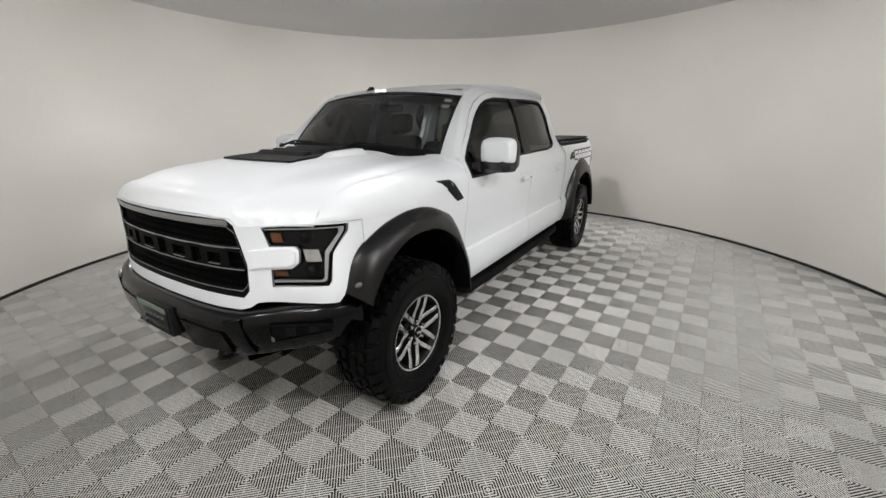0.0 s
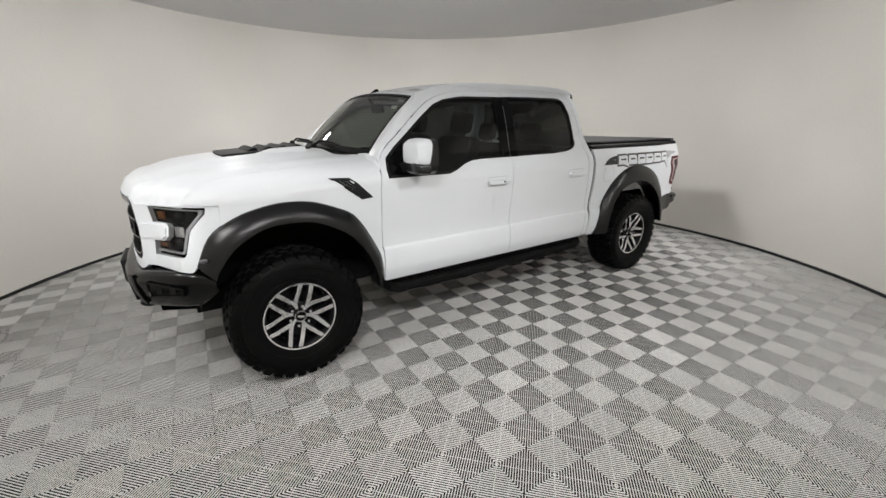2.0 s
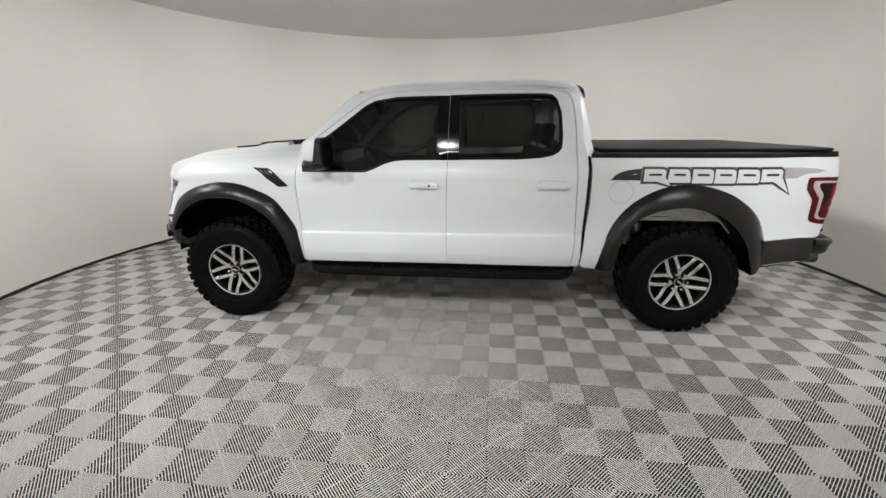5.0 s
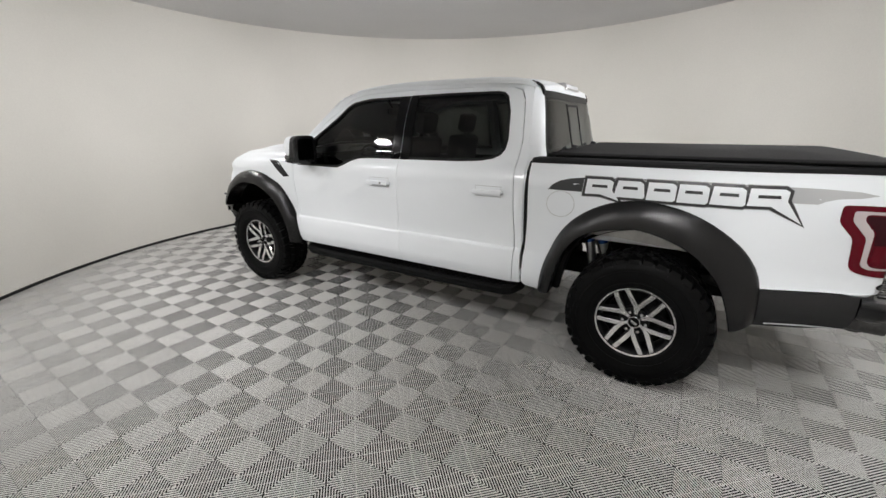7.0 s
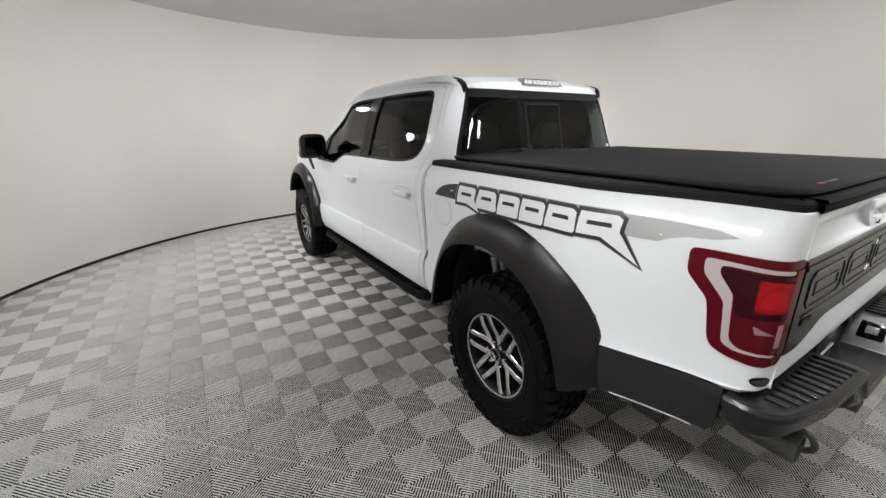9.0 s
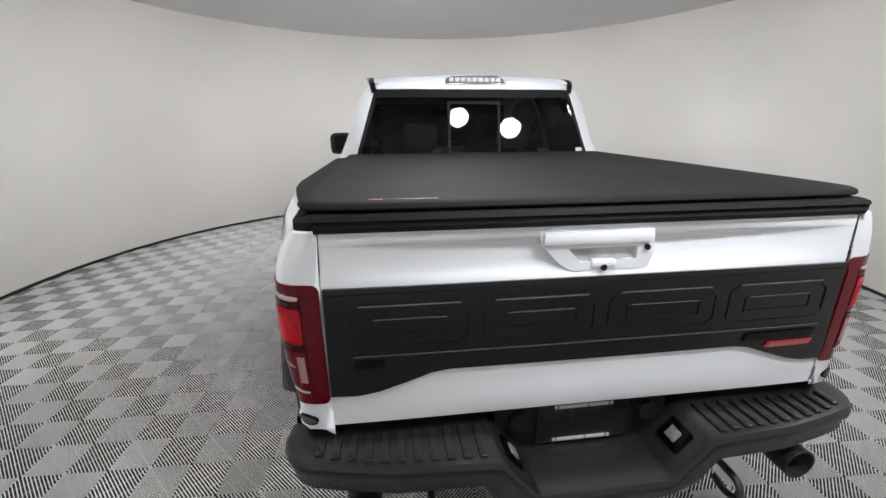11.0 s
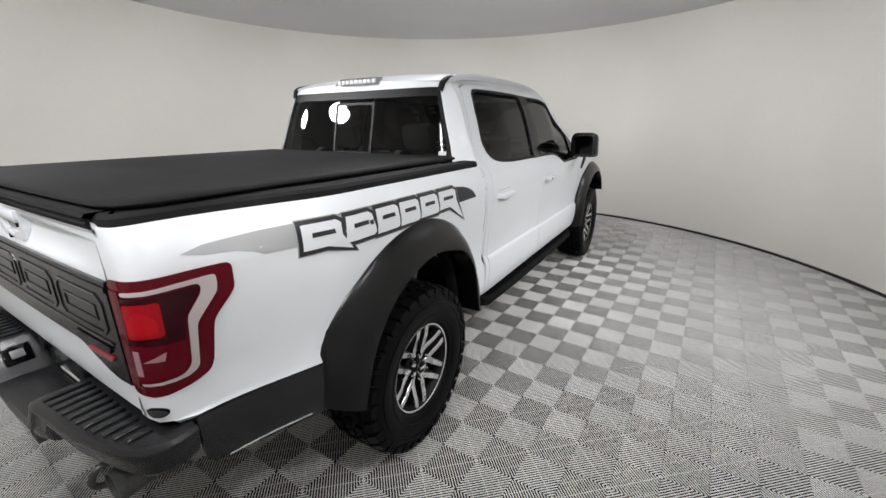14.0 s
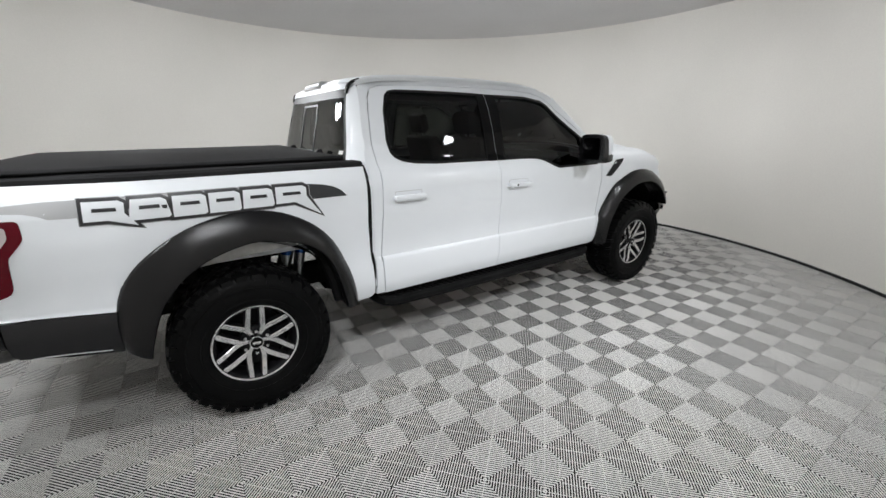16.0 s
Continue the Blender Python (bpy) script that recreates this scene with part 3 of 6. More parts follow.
def make_front():
    half = [(8, 0.800), (6, 0.80), (5.3, 0.805), (4.95, 0.82), (4.6, 0.843), (4, 0.842), (2.78, 0.838), (2.5, 0.87), (2.2, 0.95), (1.9, 1.02), (1.53, 1.085), (1.53, 1.203), (3, 1.207)]
    half += [(u, max(1.206, hood_z(nose_x(nose(u, 1.2)[1]) + 0.004, nose(u, 1.2)[1]) - 0.004)) for u in (3.7, 4.2, 4.6, 4.8, 4.9, 4.97, 5.04, 5.1, 5.17, 5.24, 5.3, 5.4, 6)]
    loop = one_side(half, -1) + [(0, hood_z(nose_x(0) + 0.004, 0) - 0.004)] + one_side(half[:0:-1], 1)
    gap = [(6.5, 1.243), (5.42, 1.240), (5.2, 1.212), (4.86, 1.03), (4.89, 0.905), (5.15, 0.866), (6.5, 0.866)]
    gap = one_side(gap, -1) + one_side(gap[::-1], 1)
    panel("front_fascia", loop, front, PAINT, truck, holes=[gap, one_side(LAMP, -1), one_side(LAMP, 1)], step=(0.25, 0.05), rim=0.03)
    # grille: frame, mesh, bars with plain blocks
    grille = panel("grille", gap, front, MESH, truck, "black grille with a honeycomb mesh and a middle bar of blocks", holes=[shrink(gap, 0.036)], step=(0.25, 0.06), lift=-0.004, rim=0.05)
    inner = shrink(gap, 0.033)
    # pale line laid in as the highlight along the frame's inner edge
    panel("inner_bead", inner, front, GLINT, grille, holes=[shrink(inner, 0.005)], step=(0.25, 0.06), lift=-0.001, rim=0.006)
    panel("backing", gap, front, DARK, grille, step=(0.5, 0.2), lift=-0.085, rim=0)
    bm = bmesh.new()
    dz = 0.034
    for r in range(12):
        z = 0.868 + r * dz
        line = []
        for k in range(-62, 63):
            w = k * 0.05
            zig = z + (0.008 if k % 2 == 0 else -0.008) * (1 if r % 2 == 0 else -1)
            x, y, _ = front(w, z)
            line.append((x + 0.045, y, zig))
        rows = []
        for p in line:
            rows.append([(p[0], p[1], p[2] - 0.004), (p[0] - 0.012, p[1], p[2] - 0.003), (p[0] - 0.012, p[1], p[2] + 0.003), (p[0], p[1], p[2] + 0.004)])
        loft(bm, rows, ring=True)
        if r < 11:
            for k in range(-61, 62, 2):
                kk = k if r % 2 == 0 else k + 1
                x, y, _ = front(kk * 0.05, z)
                lo, hi = z + 0.008, z + dz - 0.008
                block(bm, (x + 0.034, y - 0.003, lo), (x + 0.045, y + 0.003, hi))
    part("mesh", bm, MESH, grille, angle=20)
    for z0, z1 in ((1.085, 1.108), (0.985, 1.005)):
        loop = [(-2.95, z0), (2.95, z0), (2.95, z1), (-2.95, z1)]
        panel("crossbar", loop, front, MESH, grille, step=(0.25, 0.1), lift=-0.012, rim=0.03)
        # bright strip in place of the gleam on the bar's upper edge
        panel("bar_edge", [(-2.95, z1 - 0.006), (2.95, z1 - 0.006), (2.95, z1), (-2.95, z1)], front, GLINT, grille, step=(0.25, 0.1), lift=-0.007, rim=0.006)
    for w0 in (-2.0, -0.72, 0.52, 1.75):
        loop = [(w0 - 0.42, 0.99), (w0 + 0.42, 0.99), (w0 + 0.47, 1.01), (w0 + 0.47, 1.085), (w0 + 0.42, 1.105), (w0 - 0.42, 1.105), (w0 - 0.47, 1.085), (w0 - 0.47, 1.01)]
        panel("block", loop, front, MESH, grille, holes=[[(w0 - 0.22, 1.022), (w0 + 0.22, 1.022), (w0 + 0.22, 1.072), (w0 - 0.22, 1.072)]], step=(0.25, 0.1), lift=-0.010, rim=0.02)
        # highlights of the block's edges, put in as pale strips
        for z, half in ((1.099, 0.40), (1.016, 0.20)):
            panel("block_edge", [(w0 - half, z), (w0 + half, z), (w0 + half, z + 0.005), (w0 - half, z + 0.005)], front, GLINT, grille, step=(0.25, 0.1), lift=-0.007, rim=0.004)
    panel("top_moulding", [(-2.68, 1.211), (2.68, 1.211), (2.62, 1.235), (-2.62, 1.235)], front, GLINT, grille, step=(0.25, 0.1), lift=0.004, rim=0.02)
    # headlamps
    for s in (-1, 1):
        lamp = panel("headlamp", one_side(LAMP, s), front, LAMP_GLASS, truck, "headlamp with a dark bezel and an amber reflector", step=(0.25, 0.06), lift=-0.003, rim=0)
        panel("housing", one_side(LAMP, s), front, GLOSS, lamp, step=(0.25, 0.1), lift=-0.055, rim=0)
        outer = [(4.15, 1.187), (2.14, 1.186), (2.16, 1.164), (2.76, 1.066), (3.02, 0.957), (3.13, 0.944), (3.95, 0.934),
                 (3.95, 0.945), (3.18, 0.951), (3.10, 0.962), (2.85, 1.080), (2.31, 1.161), (2.32, 1.181), (4.12, 1.182)]
        panel("light_guide", one_side(outer, s), front, GUIDE, lamp, step=(0.25, 0.06), lift=-0.014, rim=0.02)
        for z0, z1 in ((1.122, 1.165), (0.962, 0.986)):
            panel("amber_reflector", one_side([(3.98, z1), (3.74, z1), (3.71, z0), (3.93, z0)], s), front, AMBER, lamp, step=(0.2, 0.05), lift=-0.03, rim=0.01)
        panel("chrome_step", one_side([(3.36, 1.09), (3.02, 1.09), (3.02, 1.035), (3.36, 1.035)], s), front, REFLECTOR, lamp, step=(0.2, 0.05), lift=-0.025, rim=0.02)
        for u, z in ((3.3, 1.135), (3.35, 0.985)):
            bm = bmesh.new()
            x, y, _ = front(s * (8 - u), z)
            bmesh.ops.create_uvsphere(bm, u_segments=16, v_segments=10, radius=0.032, matrix=pose(x + 0.045, y - s * 0.03, z))
            part("projector", bm, POCKET, lamp)
        # the white tab between the lamp's two halves, with its embossed field
        tab = [(4.75, 1.094), (3.55, 1.094), (3.47, 1.078), (3.50, 1.032), (3.62, 1.014), (4.75, 1.010)]
        panel("lamp_tab", one_side(tab, s), front, PAINT, truck, step=(0.25, 0.05), lift=0.011, rim=0.013)
        panel("tab_field", one_side([(4.6, 1.076), (3.8, 1.076), (3.76, 1.032), (4.6, 1.030)], s), front, PAINT, truck, step=(0.25, 0.05), lift=0.006, rim=0)


def make_hood():
    ys = sorted([*np.linspace(-0.853, 0.853, 45), *(s * y for s in (-1, 1) for y in (0.578, 0.588, 0.598, 0.609, 0.620, 0.632))])
    loop = [(nose_x(y) + 0.004, y) for y in ys]
    loop += [(x, 0.8535) for x in np.linspace(-0.45, 0.66, 16)]
    loop += [(0.43 + 0.24 * (abs(y) / 0.82) ** 3, y) for y in np.linspace(0.82, -0.82, 19)]
    loop += [(x, -0.8535) for x in np.linspace(0.66, -0.45, 16)]

    def at(x, y):
        return x, y, hood_z(x, y) + 0.001

    hood = panel("hood", loop, at, PAINT, truck, "white hood with a black vented centre panel", step=(0.045, 0.045), rim=0.02, cuts=[s * y for s in (-1, 1) for y in (0.578, 0.588, 0.598, 0.609, 0.620, 0.632)])
    vent = [(-0.225, -0.335), (-0.238, -0.2), (-0.245, 0.0), (-0.238, 0.2), (-0.225, 0.335), (-0.05, 0.325), (0.10, 0.315), (0.40, 0.29), (0.40, -0.29), (0.10, -0.315), (-0.05, -0.325)]
    base = panel("hood_vent", vent, at, TRIM, hood, "matt black hood vent", step=(0.06, 0.06), lift=0.012, rim=0.014)
    for k in range(4):
        x0 = -0.06 + 0.105 * k
        for y0, y1 in ((-0.24, 0.24),):
            bm = bmesh.new()
            z = hood_z(x0, 0.1)
            prism(bm, [(x0, z + 0.011), (x0 + 0.045, z + 0.036), (x0 + 0.062, z + 0.040), (x0 + 0.078, z + 0.034), (x0 + 0.086, z + 0.01)], lambda u, v, d, a=y0: (u, a + d, v), y1 - y0, 0.003)
            part("louvre", bm, TRIM, hood)
    for s in (-1, 1):
        bm = bmesh.new()
        rows = []
        for k in range(11):
            t = k / 10
            x, h = lerp(-0.02, 0.33, t), 0.026 * min(1, t * 3)
            y0 = s * lerp(0.315, 0.30, t)
            y1 = s * lerp(0.37, 0.43, t)
            rows.append([(x, y0, hood_z(x, y0) - 0.004), (x, y0, hood_z(x, y0) + h), (x, lerp(y0, y1, 0.6), hood_z(x, y0) + h * 0.95), (x, y1, hood_z(x, y1) - 0.003)])
        loft(bm, rows)
        bm.faces.new([bm.verts.new(p) for p in rows[-1]])
        part("scoop_edge", bm, PAINT, hood)
    # cowl and wipers
    bm = bmesh.new()
    rows = []
    for y in np.linspace(-0.72, 0.72, 21):
        c = 1 - (y / 0.78) ** 2
        rows.append([(0.58 - 0.18 * c, y, 1.375 + 0.05 * c), (0.63 - 0.17 * c, y, 1.405 + 0.04 * c), (0.70 - 0.15 * c, y, 1.425 + 0.035 * c)])
    loft(bm, rows)
    part("cowl", bm, PLASTIC, truck)
    for y0, y1 in ((-0.42, -0.02), (0.30, 0.70)):
        bm = bmesh.new()
        tube(bm, [(0.50, y1, 1.475), (0.51, lerp(y0, y1, 0.6), 1.515), (0.57, lerp(y0, y1, 0.2), 1.50), (0.60, y0, 1.475)], 0.009, 6)
        block(bm, (0.53, y0 - 0.15, 1.482), (0.545, y1 - 0.05, 1.50), 0.004)
        bmesh.ops.create_uvsphere(bm, u_segments=10, v_segments=6, radius=0.024, matrix=pose(0.50, y1, 1.47))
        part("wiper", bm, TRIM, truck)


def screen(a, b):
    c = 1 - a * a
    low = Vector((0.668 - 0.16 * c, 0.80 * a, 1.425 + 0.035 * c))
    high = Vector((1.085 - 0.085 * c, 0.735 * a, 1.842 + 0.05 * c))
    p = low.lerp(high, b)
    k = 4 * b * (1 - b) * 0.022
    return p.x - k * 0.7, p.y, p.z + k * 0.7


ROOF = [(0.98, 1.880), (1.08, 1.902), (1.30, 1.952), (1.58, 1.982), (1.97, 1.993), (2.45, 1.990), (2.73, 1.975), (2.84, 1.955), (2.935, 1.915)]


def roof_z(x, y):
    return interp(x, ROOF) - 0.026 * (y / 0.72) ** 2 - 0.008 * (abs(y) / 0.72) ** 8


def cab_rear(y, z):
    w = flank_y(2.9, z)
    drop = 1.86 - min(1.95, max(1.43, z))
    return 2.946 + 0.22 * drop - (0.075 + 0.094 * drop) * min(1.1, abs(y) / w) ** 10, y, z


def make_cab():
    box = [(-1, 0), (1, 0), (1, 1), (-1, 1)]
    glass_pane = panel("windscreen", box, screen, SCREEN_GLASS, truck, "lightly tinted windscreen", step=(0.125, 0.125), rim=0)
    glass_pane.visible_shadow = False
    panel("screen_border", box, screen, SEAL, glass_pane, holes=[[(-0.955, 0.07), (0.955, 0.07), (0.95, 0.955), (0.3, 0.94), (-0.3, 0.94), (-0.95, 0.955)]], step=(0.125, 0.125), lift=0.002, rim=0.004)
    for b0, b1, a0 in ((0.86, 0.91, -0.90), (0.74, 0.80, -0.905)):
        panel("sticker", [(a0, b0), (a0 + 0.075, b0), (a0 + 0.075, b1), (a0, b1)], screen, PAPER, glass_pane, step=(0.5, 0.5), lift=-0.004, rim=0)
    front_edge = [(1.085 - 0.085 * (1 - (y / 0.735) ** 2), y) for y in np.linspace(-0.725, 0.725, 15)]
    loop = front_edge + [(x, 0.715) for x in np.linspace(1.3, 2.80, 12)] + [(2.932 - 0.055 * (abs(y) / 0.72) ** 8, y) for y in np.linspace(0.70, -0.70, 21)] + [(x, -0.715) for x in np.linspace(2.80, 1.3, 12)]
    roof = panel("roof", loop, lambda x, y: (x, y, roof_z(x, y)), PAINT, truck, step=(0.07, 0.06), rim=0.03)
    for s in (-1, 1):
        # black seam strips along the roof's edges
        bm = bmesh.new()
        rows = []
        for x in np.linspace(1.25, 2.85, 30):
            z = roof_z(x, 0.70)
            rows.append([(x, s * 0.700, z - 0.01), (x, s * 0.703, z + 0.007), (x, s * 0.722, z + 0.005), (x, s * 0.725, z - 0.012)])
        loft(bm, rows)
        part("roof_moulding", bm, PAINT, roof)
        bm = bmesh.new()
        rows = []
        for x, z, _ in even([(a, b, 0) for a, b in [(1.075, 1.840), (1.15, 1.878), (1.25, 1.908), (1.45, 1.928), (1.7, 1.934), (2.2, 1.936), (2.6, 1.934), (2.75, 1.925)]], 30):
            p, q = Vector(flank(s)(x, z)), Vector((x, s * 0.698, roof_z(x, 0.698) - 0.003))
            rows.append([p - Vector((0, s * 0.004, 0.004)), p.lerp(q, 0.5) + Vector((0, s * 0.004, 0.004)), q])
        loft(bm, rows)
        part("roof_rail", bm, PAINT, roof, angle=60)
        bm = bmesh.new()
        rows = []
        for x, z, y in ((2.76, roof_z(2.76, 0.69) + 0.004, 0.690), (2.84, roof_z(2.84, 0.69) + 0.005, 0.688), (2.882, roof_z(2.882, 0.685) + 0.006, 0.685), (2.912, 1.895, 0.680), (2.925, 1.865, 0.674), (2.932, 1.838, 0.668)):
            rows.append([(x - 0.012, s * (y - 0.017), z - 0.012), (x, s * (y - 0.016), z), (x, s * (y + 0.016), z), (x - 0.012, s * (y + 0.018), z - 0.012)])
        loft(bm, rows)
        part("moulding_end", bm, SEAL, roof)
    bm = bmesh.new()
    rows = []
    for a in np.linspace(-1, 1, 17):
        p = Vector(screen(a, 1.0))
        y = 0.99 * p.y
        x = 1.10 - 0.085 * (1 - (y / 0.735) ** 2)
        rows.append([p + Vector((-0.004, 0, 0.0)), p.lerp(Vector((x, y, roof_z(x, y))), 0.5) + Vector((-0.004, 0, 0.005)), (x, y, roof_z(x, y) - 0.002), (x + 0.05, y, roof_z(x + 0.05, y) - 0.004)])
    loft(bm, rows)
    part("roof_header", bm, PAINT, roof, angle=60)
    bm = bmesh.new()
    prism(bm, [(1.20, 0.0), (1.30, 0.0), (1.285, 0.030), (1.262, 0.032)], lambda u, v, d: (u, 0.335 + d, v + roof_z(u, 0.34) - 0.004), 0.03, 0.004)
    part("roof_aerial", bm, GLOSS, truck, "small black roof aerial")
    # pillars and roof rails
    for s in (-1, 1):
        inner = DOOR_BACK[::-1]
        loop = [(2.446, 1.900), (1.88, 1.902), (1.56, 1.896), (1.381, 1.882), (1.244, 1.847), (1.154, 1.805), (1.021, 1.709), (0.844, 1.573), (0.757, 1.512), (0.690, 1.450), (0.664, 1.388)]
        loop += [(0.655, 1.418), (0.70, 1.475), (0.80, 1.573), (0.90, 1.668), (1.0, 1.765), (1.08, 1.842), (1.15, 1.878), (1.25, 1.908), (1.45, 1.928), (1.7, 1.934), (2.2, 1.936), (2.6, 1.934), (2.77, 1.925), (2.845, 1.90)]
        loop += [(interp(z, [(1.35, 2.928), (1.45, 2.921), (1.6, 2.904), (1.75, 2.886), (1.86, 2.876)]), z) for z in (1.86, 1.75, 1.6, 1.45, 1.3, 1.1, 0.9, 0.7, 0.535)] + [(2.866, 0.532)]
        loop += [(x + 0.006, z + 0.002) for x, z in DOOR_BACK[1:9]] + [(2.791, 1.867), (2.708, 1.893)]
        panel("cab_side", loop, flank(s), PAINT, truck, step=(0.06, 0.04), rim=0.03)
        bm = bmesh.new()
        rows = []
        for k, (x, z) in enumerate(even([(0.655, 1.418), (0.70, 1.475), (0.80, 1.573), (0.90, 1.668), (1.0, 1.765), (1.08, 1.842)], 14)):
            p, q = Vector(flank(s)(x, z)), Vector(screen(s * 0.985, k / 13))
            m = p.lerp(q, 0.45) + Vector((-0.012, s * 0.010, 0.012))
            rows.append([p, p.lerp(m, 0.5) + Vector((-0.004, s * 0.004, 0.004)), m, q + Vector((-0.004, 0, 0.004))])
        loft(bm, rows)
        part("pillar_face", bm, PAINT, truck, angle=60)
        bm = bmesh.new()
        top = wing_top(0.65)
        h = min(0.15, max(0.02, hood_z(0.65, 0.85) - 1.21)) * 1.35
        hood_end = [Vector((0.62, y, hood_z(0.62, y) - 0.003)) for y in (0.69, 0.75, 0.80, 0.85)] + [Vector(fender(0.65, top - h * f)) - Vector((0, 0.004, 0.003)) for f in (0.25, 0.45, 0.65)]
        base = [Vector((p[0], abs(p[1]), p[2])) for p in (screen(0.86, 0.02), screen(0.93, 0.025), screen(0.985, 0.03))]
        base += [Vector((0.668, 0.86, 1.436)), *(Vector((0.674, flank_y(0.674, z) - 0.002, z)) for z in (1.43, 1.41, 1.385))]
        rows = []
        for t in (0, 0.3, 0.65, 1):
            rows.append([(p.x, s * p.y, p.z) for p in (a.lerp(b, t) for a, b in zip(hood_end, base))])
        loft(bm, rows)
        part("cowl_corner", bm, PAINT, truck)
    zs = (0.60, 0.8, 1.0, 1.2, 1.3, 1.38, 1.45, 1.6, 1.75, 1.85, 1.89)
    loop = [(-flank_y(2.9, z) * 0.999, z) for z in zs] + [(y, roof_z(2.925, y) - 0.006) for y in np.linspace(-0.70, 0.70, 9)] + [(flank_y(2.9, z) * 0.999, z) for z in reversed(zs)]
    opening = [(-0.815, 1.405), (0.815, 1.405), (0.80, 1.46), (0.672, 1.845), (0.655, 1.862), (-0.655, 1.862), (-0.672, 1.845), (-0.80, 1.46)]
    panel("cab_back", loop, cab_rear, PAINT, truck, holes=[opening], step=(0.08, 0.06), rim=0.02)
    pane = panel("rear_window", shrink(opening, -0.01), cab_rear, PRIVACY_GLASS, truck, "dark tinted rear window with a sliding middle pane", step=(0.1, 0.1), lift=-0.006, rim=0)
    pane.visible_shadow = False
    panel("top_band", [(-0.66, 1.81), (0.66, 1.81), (0.645, 1.855), (-0.645, 1.855)], cab_rear, SEAL, pane, step=(0.1, 0.1), lift=-0.004, rim=0)
    panel("dark_border", opening, cab_rear, SEAL, pane, holes=[shrink(opening, 0.024)], step=(0.1, 0.1), lift=-0.0035, rim=0)
    slide = [(-0.19, 1.44), (0.17, 1.44), (0.17, 1.785), (-0.19, 1.785)]
    panel("slider_frame", slide, cab_rear, SEAL, pane, holes=[shrink(slide, 0.014)], step=(0.2, 0.2), lift=-0.002, rim=0.006)
    panel("slider_edge", shrink(slide, 0.013), cab_rear, TRIM, pane, holes=[shrink(slide, 0.0165)], step=(0.2, 0.2), lift=-0.001, rim=0.003)
    panel("sticker", [(0.715, 1.455), (0.765, 1.455), (0.765, 1.478), (0.715, 1.478)], cab_rear, PAPER, pane, step=(0.2, 0.2), lift=-0.003, rim=0)
    bm = bmesh.new()
    loop = [(-0.205, 1.893), (0.205, 1.893), (0.195, 1.93), (0.165, 1.948), (-0.165, 1.948), (-0.195, 1.93)]
    prism(bm, loop, lambda u, v, d: (2.952 - 0.03 * (v - 1.9) / 0.05 - d, u, v), 0.07, 0.006)
    stop = part("third_brake_lamp", bm, CHROME, truck, "clear chrome-edged high brake lamp")
    for k in range(9):
        y = -0.16 + 0.04 * k
        bm = bmesh.new()
        block(bm, (2.930, y - 0.016, 1.905), (2.949, y + 0.016, 1.934), 0.004)
        part("lamp_cell", bm, GUIDE, stop)


